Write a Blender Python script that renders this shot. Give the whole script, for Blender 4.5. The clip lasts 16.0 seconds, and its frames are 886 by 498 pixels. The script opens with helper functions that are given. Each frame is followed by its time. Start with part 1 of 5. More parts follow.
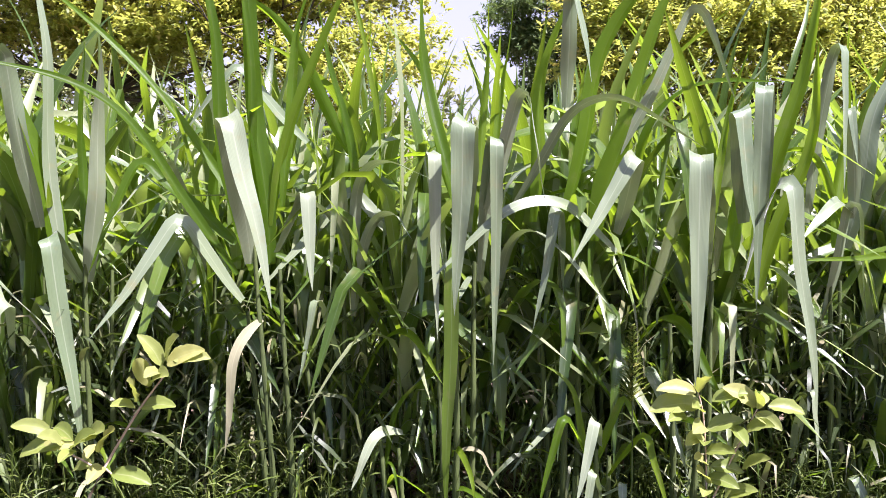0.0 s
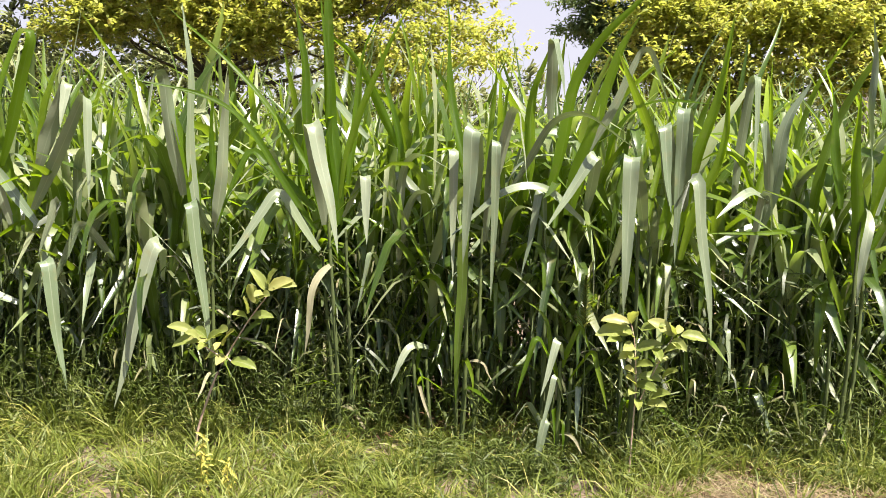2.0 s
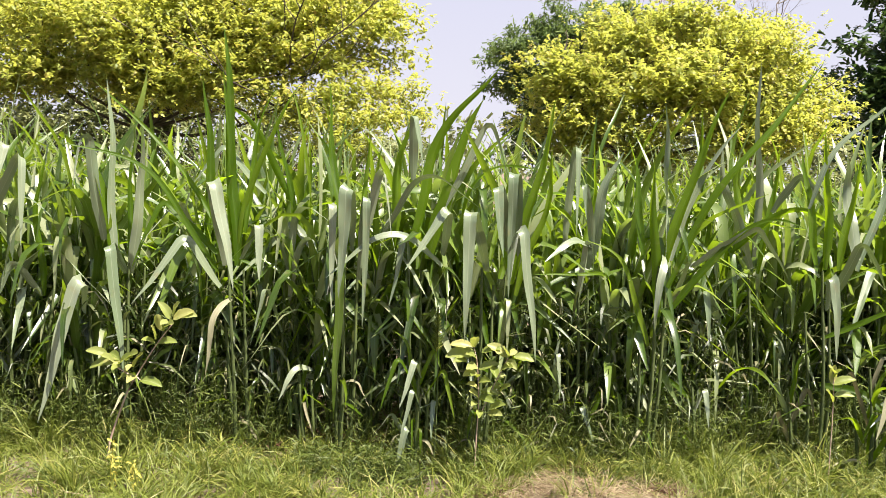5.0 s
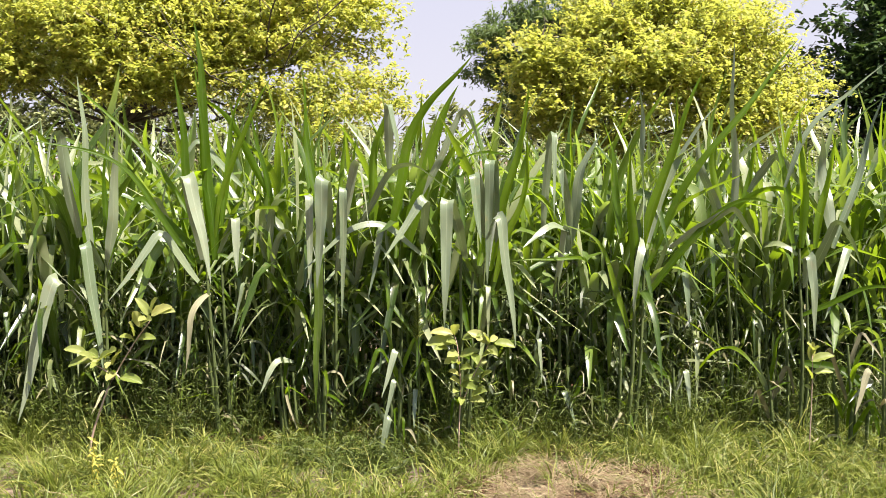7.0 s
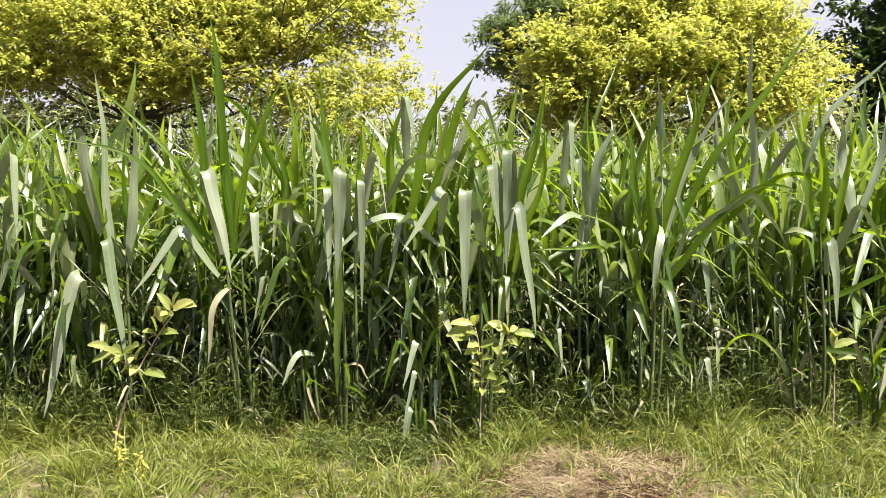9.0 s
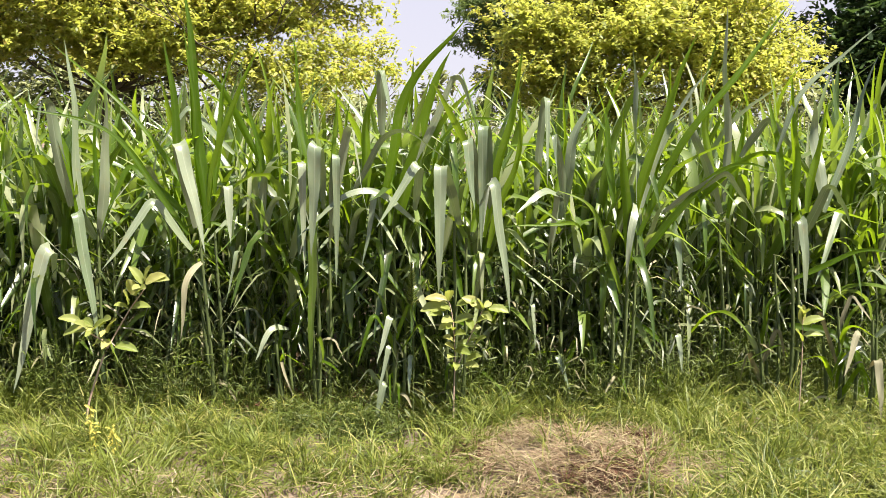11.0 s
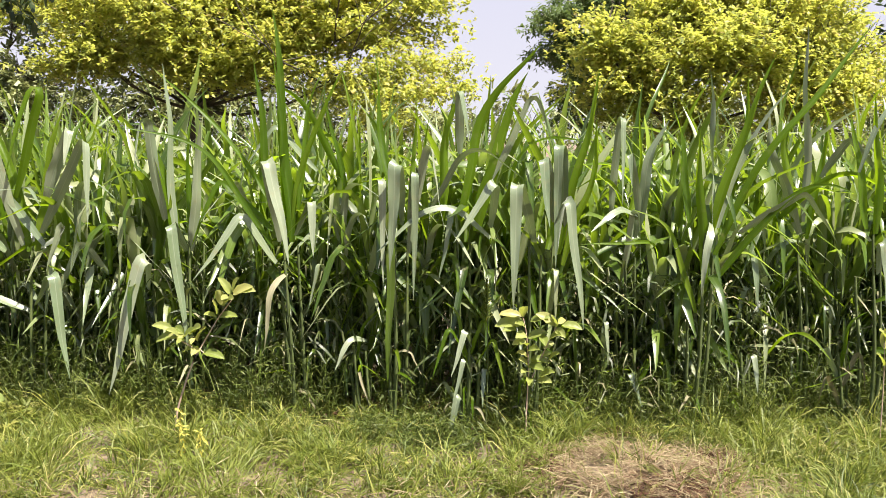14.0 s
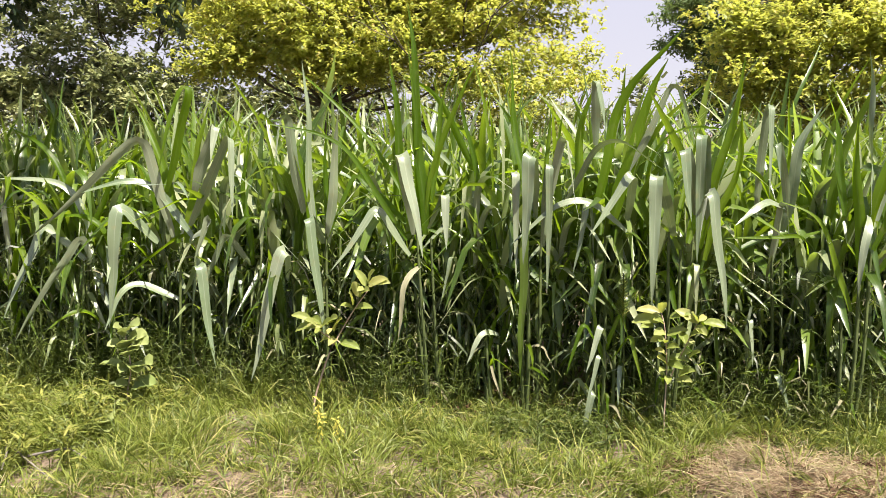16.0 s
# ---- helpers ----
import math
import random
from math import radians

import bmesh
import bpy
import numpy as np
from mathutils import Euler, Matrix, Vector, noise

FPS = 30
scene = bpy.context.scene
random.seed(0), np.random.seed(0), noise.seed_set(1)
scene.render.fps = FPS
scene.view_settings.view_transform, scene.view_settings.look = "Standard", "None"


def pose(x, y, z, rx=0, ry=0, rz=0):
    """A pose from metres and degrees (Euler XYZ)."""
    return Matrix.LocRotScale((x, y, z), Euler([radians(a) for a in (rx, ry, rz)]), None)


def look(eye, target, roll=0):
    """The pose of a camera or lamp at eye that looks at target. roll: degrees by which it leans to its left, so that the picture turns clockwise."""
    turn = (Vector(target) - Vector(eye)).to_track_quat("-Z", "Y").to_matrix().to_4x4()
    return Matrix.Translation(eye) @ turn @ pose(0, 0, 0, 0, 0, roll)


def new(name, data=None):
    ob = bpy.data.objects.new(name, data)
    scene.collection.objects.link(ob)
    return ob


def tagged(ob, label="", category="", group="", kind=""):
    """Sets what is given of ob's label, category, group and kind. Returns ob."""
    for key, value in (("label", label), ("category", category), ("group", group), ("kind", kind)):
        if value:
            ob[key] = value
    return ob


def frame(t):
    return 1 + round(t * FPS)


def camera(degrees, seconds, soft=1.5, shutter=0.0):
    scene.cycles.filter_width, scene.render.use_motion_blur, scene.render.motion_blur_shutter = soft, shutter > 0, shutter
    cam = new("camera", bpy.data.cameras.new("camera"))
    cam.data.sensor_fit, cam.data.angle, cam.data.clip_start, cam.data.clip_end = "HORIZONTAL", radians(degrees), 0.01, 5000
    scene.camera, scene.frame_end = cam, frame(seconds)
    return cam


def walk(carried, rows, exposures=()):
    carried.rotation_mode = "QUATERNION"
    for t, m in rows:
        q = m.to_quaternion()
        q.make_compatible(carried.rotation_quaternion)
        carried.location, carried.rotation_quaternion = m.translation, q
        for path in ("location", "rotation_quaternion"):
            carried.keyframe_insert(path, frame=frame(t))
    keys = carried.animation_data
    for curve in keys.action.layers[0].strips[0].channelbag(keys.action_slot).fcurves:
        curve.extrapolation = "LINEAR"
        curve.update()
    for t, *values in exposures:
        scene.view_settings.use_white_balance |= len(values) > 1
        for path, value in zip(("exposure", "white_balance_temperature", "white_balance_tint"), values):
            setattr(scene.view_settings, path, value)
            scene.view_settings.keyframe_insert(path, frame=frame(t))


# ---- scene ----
cam = camera(55.9, 16.0, soft=0.5)
PATH = [
    (0, (0.036, -0.031, 1.211), (0.003, 1.955, 0.974), 0.1),
    (0.5, (0.138, -0.284, 1.248), (0.004, 1.705, 1.086), -1.2),
    (1, (0.181, -0.492, 1.258), (-0.023, 1.492, 1.1), -1.0),
    (1.5, (0.13, -0.708, 1.243), (-0.077, 1.262, 0.961), 0.7),
    (2, (0.289, -0.915, 1.304), (0.065, 1.049, 1.002), 1.1),
    (2.5, (0.337, -1.094, 1.315), (0.173, 0.885, 1.073), 3.0),
    (3, (0.309, -1.334, 1.313), (0.172, 0.652, 1.123), 5.0),
    (3.5, (0.379, -1.465, 1.346), (0.198, 0.521, 1.197), 4.5),
    (4, (0.561, -1.498, 1.365), (0.392, 0.489, 1.212), 2.8),
    (4.5, (0.62, -1.521, 1.367), (0.504, 0.468, 1.196), 2.5),
    (7, (0.676, -1.513, 1.364), (0.613, 0.475, 1.15), 0.4),
    (7.5, (0.661, -1.514, 1.356), (0.588, 0.473, 1.142), -0.0),
    (8, (0.656, -1.515, 1.36), (0.566, 0.47, 1.14), -0.3),
    (8.5, (0.654, -1.516, 1.361), (0.556, 0.468, 1.133), -0.5),
    (11, (0.661, -1.52, 1.351), (0.622, 0.459, 1.065), 0.1),
    (11.5, (0.655, -1.506, 1.349), (0.633, 0.446, 0.916), 2.4),
    (12, (0.64, -1.51, 1.332), (0.584, 0.401, 0.744), 5.4),
    (12.5, (0.648, -1.562, 1.362), (0.589, 0.39, 0.928), 4.2),
    (13, (0.643, -1.577, 1.38), (0.585, 0.4, 1.087), 3.4),
    (13.5, (0.661, -1.592, 1.385), (0.512, 0.387, 1.136), 1.7),
    (14, (0.644, -1.603, 1.379), (0.436, 0.369, 1.122), 0.3),
    (14.5, (0.627, -1.616, 1.377), (0.351, 0.349, 1.126), 0.1),
    (15, (0.632, -1.651, 1.398), (0.26, 0.307, 1.227), -0.7),
    (15.5, (0.641, -1.634, 1.389), (0.209, 0.309, 1.193), -1.1),
    (16, (0.592, -1.581, 1.37), (0.096, 0.338, 1.1), -0.5),
]
walk(cam, [(t, look(eye, target, roll)) for t, eye, target, roll in PATH], exposures=[(0.0, 1.98, 5800, 28), (0.5, 1.85, 5900, 26), (1.0, 1.71, 6200, 20), (1.6, 1.80, 6550, 14), (3.5, 1.75, 6600, 13), (11.0, 1.78, 6620, 13), (12.0, 1.84, 6620, 13), (13.0, 1.76, 6620, 13), (14.8, 1.76, 6620, 13), (15.5, 1.60, 6620, 13), (16.0, 1.72, 6620, 13)])

# ---- world, sun, exposure ----
SUN_TO = Vector((0.44, -0.30, 1.0)).normalized()   # towards the sun
world = bpy.data.worlds.new("sky")
scene.world = world
world.use_nodes = True
wn = world.node_tree.nodes
sky = wn.new("ShaderNodeTexSky")
sky.sky_type, sky.sun_disc = "NISHITA", False
sky.sun_elevation = math.asin(SUN_TO.z)
sky.sun_rotation = math.atan2(SUN_TO.x, SUN_TO.y)
sky.air_density, sky.dust_density, sky.ozone_density = 1.0, 2.5, 1.0
world.node_tree.links.new(sky.outputs[0], wn["Background"].inputs[0])
wn["Background"].inputs[1].default_value = 0.06
sun = new("sun", bpy.data.lights.new("sun", "SUN"))
sun.data.energy, sun.data.angle, sun.data.color = 5.0, radians(0.55), (1.0, 0.95, 0.85)
sun.matrix_world = SUN_TO.to_track_quat("Z", "Y").to_matrix().to_4x4()

# ---- materials ----
def nodes_of(name):
    m = bpy.data.materials.new(name)
    m.use_nodes = True
    return m, m.node_tree.nodes, m.node_tree.links


def ramp(n, stops):
    r = n.new("ShaderNodeValToRGB")
    while len(r.color_ramp.elements) < len(stops):
        r.color_ramp.elements.new(0.5)
    for e, (at, col) in zip(r.color_ramp.elements, stops):
        e.position, e.color = at, (*col, 1)
    return r


def mix_colour(n, l, fac, a, b, mode="MIX"):
    m = n.new("ShaderNodeMix")
    m.data_type, m.blend_type = "RGBA", mode
    for sock, v in ((m.inputs[0], fac), (m.inputs[6], a), (m.inputs[7], b)):
        if isinstance(v, (int, float)):
            sock.default_value = v
        elif isinstance(v, tuple):
            sock.default_value = (*v, 1)
        else:
            l.new(v, sock)
    return m.outputs[2]


def math_node(n, l, op, a, b=0.0, clamp=False):
    m = n.new("ShaderNodeMath")
    m.operation, m.use_clamp = op, clamp
    for sock, v in ((m.inputs[0], a), (m.inputs[1], b)):
        if isinstance(v, (int, float)):
            sock.default_value = v
        else:
            l.new(v, sock)
    return m.outputs[0]


def blade_material(name, stops, through_col, thin=0.4, rough=0.42, gloss=0.5, rib=(0.5, 0.58, 0.38), per_object=False, blotch=(0.20, 0.17, 0.07), wear=0.35, bloom=0.0, patch=None):
    """A leaf: colour by chance from leaf to leaf, pale midrib, fine veins along it, blotches of wear, light through it."""
    m, n, l = nodes_of(name)
    bsdf, out = n["Principled BSDF"], n["Material Output"]
    if per_object:
        rnd = n.new("ShaderNodeObjectInfo").outputs["Random"]
    else:
        rnd = n.new("ShaderNodeNewGeometry").outputs["Random Per Island"]
    base = ramp(n, stops)
    l.new(rnd, base.inputs[0])
    uv = n.new("ShaderNodeUVMap")
    sep = n.new("ShaderNodeSeparateXYZ")
    l.new(uv.outputs[0], sep.inputs[0])
    off = math_node(n, l, "ABSOLUTE", math_node(n, l, "SUBTRACT", sep.outputs[0], 0.5))
    ribmask = math_node(n, l, "SUBTRACT", 1.0, math_node(n, l, "MULTIPLY", off, 24.0), True)
    # fine veins that run along the blade
    vein = n.new("ShaderNodeTexWave")
    vein.wave_type, vein.bands_direction = "BANDS", "X"
    vein.inputs["Scale"].default_value, vein.inputs["Distortion"].default_value = 5.0, 1.2
    l.new(uv.outputs[0], vein.inputs[0])
    co = n.new("ShaderNodeTexCoord")
    blot = n.new("ShaderNodeTexNoise")
    blot.inputs["Scale"].default_value, blot.inputs["Detail"].default_value = 22.0, 5.0
    l.new(co.outputs["Object"], blot.inputs[0])
    broad = n.new("ShaderNodeTexNoise")
    broad.inputs["Scale"].default_value = 4.0
    l.new(co.outputs["Object"], broad.inputs[0])
    c = mix_colour(n, l, math_node(n, l, "MULTIPLY", vein.outputs[0], 0.14), base.outputs[0], (0.62, 0.66, 0.50), "MULTIPLY")
    c = mix_colour(n, l, math_node(n, l, "MULTIPLY", broad.outputs[0], 0.35), c, (0.75, 0.8, 0.7), "MULTIPLY")
    # long irregular streaks along the blade
    run = n.new("ShaderNodeMapping")
    run.inputs["Scale"].default_value = (9.0, 0.35, 1.0)
    l.new(uv.outputs[0], run.inputs[0])
    streak = n.new("ShaderNodeTexNoise")
    streak.inputs["Scale"].default_value, streak.inputs["Detail"].default_value = 1.6, 3.0
    l.new(run.outputs[0], streak.inputs[0])
    c = mix_colour(n, l, math_node(n, l, "MULTIPLY", streak.outputs[0], 0.55), c, (0.58, 0.62, 0.46), "MULTIPLY")
    if patch:
        # whole boughs of older, greener leaves
        bough = n.new("ShaderNodeTexNoise")
        bough.inputs["Scale"].default_value, bough.inputs["Detail"].default_value = 2.2, 3.0
        l.new(co.outputs["Object"], bough.inputs[0])
        old = math_node(n, l, "MULTIPLY", math_node(n, l, "SUBTRACT", bough.outputs[0], 0.44, True), 6.0, True)
        c = mix_colour(n, l, math_node(n, l, "MULTIPLY", old, 0.75), c, patch)
    worn = math_node(n, l, "MULTIPLY", math_node(n, l, "SUBTRACT", blot.outputs[0], 0.60, True), wear * 9.0, True)
    c = mix_colour(n, l, worn, c, blotch)
    c = mix_colour(n, l, math_node(n, l, "MULTIPLY", ribmask, 0.42), c, rib)
    l.new(c, bsdf.inputs["Base Color"])
    bsdf.inputs["Roughness"].default_value = rough
    bsdf.inputs["Specular IOR Level"].default_value = gloss
    bsdf.inputs["Sheen Weight"].default_value, bsdf.inputs["Sheen Roughness"].default_value = bloom, 0.45
    bump = n.new("ShaderNodeBump")
    bump.inputs["Strength"].default_value, bump.inputs["Distance"].default_value = 0.09, 0.002
    l.new(vein.outputs[0], bump.inputs["Height"])
    l.new(bump.outputs[0], bsdf.inputs["Normal"])
    tr = n.new("ShaderNodeBsdfTranslucent")
    l.new(mix_colour(n, l, 0.75, c, through_col), tr.inputs[0])
    mixer = n.new("ShaderNodeMixShader")
    mixer.inputs[0].default_value = thin
    l.new(bsdf.outputs[0], mixer.inputs[1])
    l.new(tr.outputs[0], mixer.inputs[2])
    l.new(mixer.outputs[0], out.inputs[0])
    return m


def rough_material(name, stops, scale, rough=0.9, bump_at=0.3, fine=60.0, stretch=1.0):
    m, n, l = nodes_of(name)
    bsdf = n["Principled BSDF"]
    co = n.new("ShaderNodeTexCoord")
    a, b = n.new("ShaderNodeTexNoise"), n.new("ShaderNodeTexNoise")
    a.inputs["Scale"].default_value, a.inputs["Detail"].default_value = scale, 8.0
    b.inputs["Scale"].default_value, b.inputs["Detail"].default_value = fine, 4.0
    where = n.new("ShaderNodeMapping")
    where.inputs["Scale"].default_value = (1.0, 1.0, stretch)
    l.new(co.outputs["Object"], where.inputs[0])
    for t in (a, b):
        l.new(where.outputs[0], t.inputs[0])
    r = ramp(n, stops)
    l.new(math_node(n, l, "ADD", math_node(n, l, "MULTIPLY", a.outputs[0], 0.65), math_node(n, l, "MULTIPLY", b.outputs[0], 0.35)), r.inputs[0])
    l.new(r.outputs[0], bsdf.inputs["Base Color"])
    bsdf.inputs["Roughness"].default_value = rough
    bp = n.new("ShaderNodeBump")
    bp.inputs["Strength"].default_value, bp.inputs["Distance"].default_value = bump_at, 0.02
    l.new(b.outputs[0], bp.inputs["Height"])
    l.new(bp.outputs[0], bsdf.inputs["Normal"])
    return m


GREENS = [(0.0, (0.046, 0.092, 0.005)), (0.5, (0.088, 0.155, 0.008)), (1.0, (0.145, 0.205, 0.014))]
SUNLIT_WAXES = [(0.0, (0.135, 0.178, 0.095)), (0.5, (0.188, 0.226, 0.138)), (1.0, (0.245, 0.272, 0.182))]
# one leaf in two colourings: green as if backlit
backlit = blade_material("backlit_napier_leaf", GREENS, (0.32, 0.48, 0.010), 0.56, 0.42, 0.3, (0.15, 0.21, 0.06), True)
# and pale, with the sun and sky sheen of its waxy upper side painted in
sunlit_waxy = blade_material("sunlit_waxy_napier_leaf", SUNLIT_WAXES, (0.172, 0.238, 0.040), 0.18, 0.32, 0.85, (0.36, 0.38, 0.27), True, bloom=0.22)
dead = blade_material("dead_napier_leaf", [(0.0, (0.20, 0.18, 0.115)), (1.0, (0.28, 0.26, 0.175))], (0.264, 0.198, 0.066), 0.2, 0.7, 0.2, (0.330, 0.297, 0.198), True)
# the pale stops put sun glints into the colour of some leaves
FIELD = [(0.0, (0.028, 0.056, 0.006)), (0.30, (0.072, 0.130, 0.009)), (0.52, (0.128, 0.195, 0.018)), (0.68, (0.195, 0.245, 0.095)), (0.84, (0.28, 0.31, 0.165)), (1.0, (0.37, 0.39, 0.24))]
field_leaf = blade_material("napier_field_leaf", FIELD, (0.29, 0.42, 0.014), 0.42, 0.33, 0.8, (0.238, 0.290, 0.140), bloom=0.10)
stand_leaf = blade_material("napier_stand_leaf", FIELD, (0.29, 0.42, 0.014), 0.42, 0.33, 0.8, (0.238, 0.290, 0.140), True, bloom=0.10)
# side shoots: the canopy's shade at the crop's foot is put into these colours
shaded_shoot_leaf = blade_material("shade_dark_side_shoot_leaf", [(0.0, (0.018, 0.032, 0.007)), (0.45, (0.046, 0.070, 0.012)), (0.72, (0.095, 0.115, 0.040)), (0.88, (0.19, 0.18, 0.10)), (1.0, (0.32, 0.28, 0.18))], (0.13, 0.18, 0.02), 0.30, 0.45, 0.5, (0.2, 0.23, 0.12))
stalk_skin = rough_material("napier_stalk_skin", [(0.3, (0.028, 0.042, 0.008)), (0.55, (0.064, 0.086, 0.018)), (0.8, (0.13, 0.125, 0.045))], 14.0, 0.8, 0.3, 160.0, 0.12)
grass_blade = blade_material("lawn_grass_blade", [(0.0, (0.030, 0.052, 0.008)), (0.35, (0.105, 0.145, 0.016)), (0.75, (0.235, 0.255, 0.038)), (1.0, (0.44, 0.38, 0.14))], (0.24, 0.29, 0.040), 0.36, 0.5, 0.4, patch=(0.130, 0.162, 0.020))
broad_weed_leaf = blade_material("yellow_green_weed_leaf", [(0.0, (0.070, 0.098, 0.016)), (0.5, (0.175, 0.195, 0.034)), (1.0, (0.33, 0.31, 0.080))], (0.28, 0.30, 0.045), 0.36, 0.5, 0.35)
# weeds: green lowered a little for the same shade at the crop's foot
weed_leaf = blade_material("bushy_weed_leaf", [(0.0, (0.040, 0.060, 0.010)), (0.7, (0.098, 0.128, 0.022)), (1.0, (0.18, 0.205, 0.05))], (0.18, 0.255, 0.033), 0.35, 0.5, 0.35)
straw = blade_material("dry_straw", [(0.0, (0.15, 0.098, 0.060)), (0.4, (0.25, 0.187, 0.114)), (0.8, (0.36, 0.288, 0.18)), (1.0, (0.46, 0.395, 0.265))], (0.36, 0.28, 0.155), 0.18, 0.75, 0.2, (0.36, 0.30, 0.20))
cut_grass = blade_material("brown_cut_grass", [(0.0, (0.13, 0.070, 0.050)), (0.3, (0.24, 0.160, 0.110)), (0.7, (0.36, 0.265, 0.180)), (1.0, (0.47, 0.38, 0.27))], (0.30, 0.20, 0.12), 0.12, 0.8, 0.15, (0.2, 0.15, 0.1))
# dark dead grass and litter whose colour also carries shade on the ground
rotten_shadow_grass = blade_material("rotten_shadow_red_brown_grass", [(0.0, (0.050, 0.020, 0.014)), (0.6, (0.105, 0.050, 0.032)), (1.0, (0.19, 0.11, 0.065))], (0.12, 0.05, 0.03), 0.1, 0.8, 0.15, (0.1, 0.05, 0.03))
sapling_leaf = blade_material("pale_sapling_leaf", [(0.0, (0.185, 0.230, 0.050)), (0.35, (0.27, 0.305, 0.080)), (0.7, (0.35, 0.365, 0.135)), (1.0, (0.46, 0.42, 0.15))], (0.40, 0.45, 0.05), 0.40, 0.45, 0.45, (0.42, 0.43, 0.22), True, (0.336, 0.288, 0.096), 0.25)
yellow_leaf = blade_material("yellowed_weed_leaf", [(0.0, (0.46, 0.40, 0.06)), (1.0, (0.62, 0.55, 0.14))], (0.640, 0.560, 0.100), 0.35, 0.6, 0.3)
milkweed_leaf = blade_material("milkweed_leaf", [(0.0, (0.20, 0.25, 0.080)), (1.0, (0.34, 0.375, 0.150))], (0.34, 0.39, 0.09), 0.28, 0.6, 0.3, (0.390, 0.420, 0.260), True)
gold_leaf = blade_material("yellow_green_tree_leaf", [(0.0, (0.120, 0.155, 0.035)), (0.3, (0.270, 0.300, 0.058)), (0.6, (0.43, 0.43, 0.092)), (0.85, (0.59, 0.51, 0.13)), (1.0, (0.70, 0.46, 0.21))], (0.61, 0.63, 0.098), 0.50, 0.5, 0.42, (0.36, 0.36, 0.12), patch=(0.185, 0.235, 0.045))
dark_leaf = blade_material("dark_tree_leaf", [(0.0, (0.025, 0.054, 0.016)), (0.6, (0.043, 0.086, 0.022)), (1.0, (0.079, 0.122, 0.036))], (0.108, 0.187, 0.036), 0.3, 0.45, 0.45, (0.086, 0.130, 0.043))
feathery_leaf = blade_material("feathery_tree_leaf", [(0.0, (0.050, 0.085, 0.026)), (0.6, (0.105, 0.155, 0.048)), (1.0, (0.19, 0.23, 0.085))], (0.20, 0.28, 0.06), 0.35, 0.6, 0.3, (0.12, 0.15, 0.07))
# near-black greens: the boughs' silhouette against the sky is put into the colour
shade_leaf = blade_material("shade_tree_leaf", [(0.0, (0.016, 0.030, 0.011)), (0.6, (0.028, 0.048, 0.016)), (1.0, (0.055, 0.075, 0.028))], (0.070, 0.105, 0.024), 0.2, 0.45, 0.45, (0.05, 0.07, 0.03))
grey_leaf = blade_material("grey_green_tree_leaf", [(0.0, (0.11, 0.135, 0.060)), (0.5, (0.22, 0.245, 0.115)), (1.0, (0.40, 0.40, 0.22))], (0.34, 0.37, 0.12), 0.32, 0.5, 0.4, (0.158, 0.180, 0.101))
bark = rough_material("tree_bark", [(0.3, (0.040, 0.030, 0.023)), (0.7, (0.112, 0.086, 0.066))], 8.0, 0.9, 0.6)
twig_skin = rough_material("bare_twig_bark", [(0.3, (0.106, 0.086, 0.073)), (0.7, (0.198, 0.172, 0.152))], 8.0, 0.9, 0.3)
stem_skin = rough_material("sapling_stem_skin", [(0.3, (0.30, 0.19, 0.145)), (0.7, (0.44, 0.33, 0.25))], 30.0, 0.7, 0.2)
soil = rough_material("dry_trodden_soil", [(0.25, (0.048, 0.030, 0.019)), (0.42, (0.105, 0.073, 0.050)), (0.58, (0.168, 0.122, 0.088)), (0.85, (0.225, 0.172, 0.130))], 2.6, 0.95, 0.8, 34.0)
stone = rough_material("field_stone", [(0.3, (0.15, 0.12, 0.095)), (0.7, (0.23, 0.195, 0.165))], 20.0, 0.9, 0.4)


def haze_material():
    """Bright hazy sky: whiter towards the horizon."""
    m, n, l = nodes_of("hazy_sky")
    n.remove(n["Principled BSDF"])
    co = n.new("ShaderNodeTexCoord")
    sep = n.new("ShaderNodeSeparateXYZ")
    l.new(co.outputs["Object"], sep.inputs[0])
    r = ramp(n, [(0.0, (0.90, 0.91, 1.0)), (1.0, (0.72, 0.76, 0.98))])
    l.new(math_node(n, l, "DIVIDE", sep.outputs[2], 300.0, True), r.inputs[0])
    em = n.new("ShaderNodeEmission")
    em.inputs[1].default_value = 0.28
    l.new(r.outputs[0], em.inputs[0])
    l.new(em.outputs[0], n["Material Output"].inputs[0])
    return m


haze = haze_material()

# ---- builders ----
rng = np.random.default_rng(7)


def mesh_of(name, verts, faces, uvs=None, smooth=True):
    me = bpy.data.meshes.new(name)
    verts, faces = np.asarray(verts, np.float32).reshape(-1, 3), np.asarray(faces, np.int32)
    k = faces.shape[1]
    me.vertices.add(len(verts))
    me.vertices.foreach_set("co", verts.ravel())
    me.loops.add(faces.size)
    me.loops.foreach_set("vertex_index", faces.ravel())
    me.polygons.add(len(faces))
    me.polygons.foreach_set("loop_start", np.arange(0, faces.size, k, dtype=np.int32))
    me.polygons.foreach_set("use_smooth", np.full(len(faces), smooth))
    if uvs is not None:
        layer = me.uv_layers.new(name="UVMap")
        layer.data.foreach_set("uv", np.asarray(uvs, np.float32)[faces.ravel()].ravel())
    me.update()
    me.validate()
    return me


def part(name, me, material, parent, label=""):
    if not me.materials:
        me.materials.append(material)
    ob = new(name, me)
    ob.parent = parent
    return tagged(ob, label)


def spread(v, n):
    return np.broadcast_to(np.asarray(v, float), (n,)).copy()


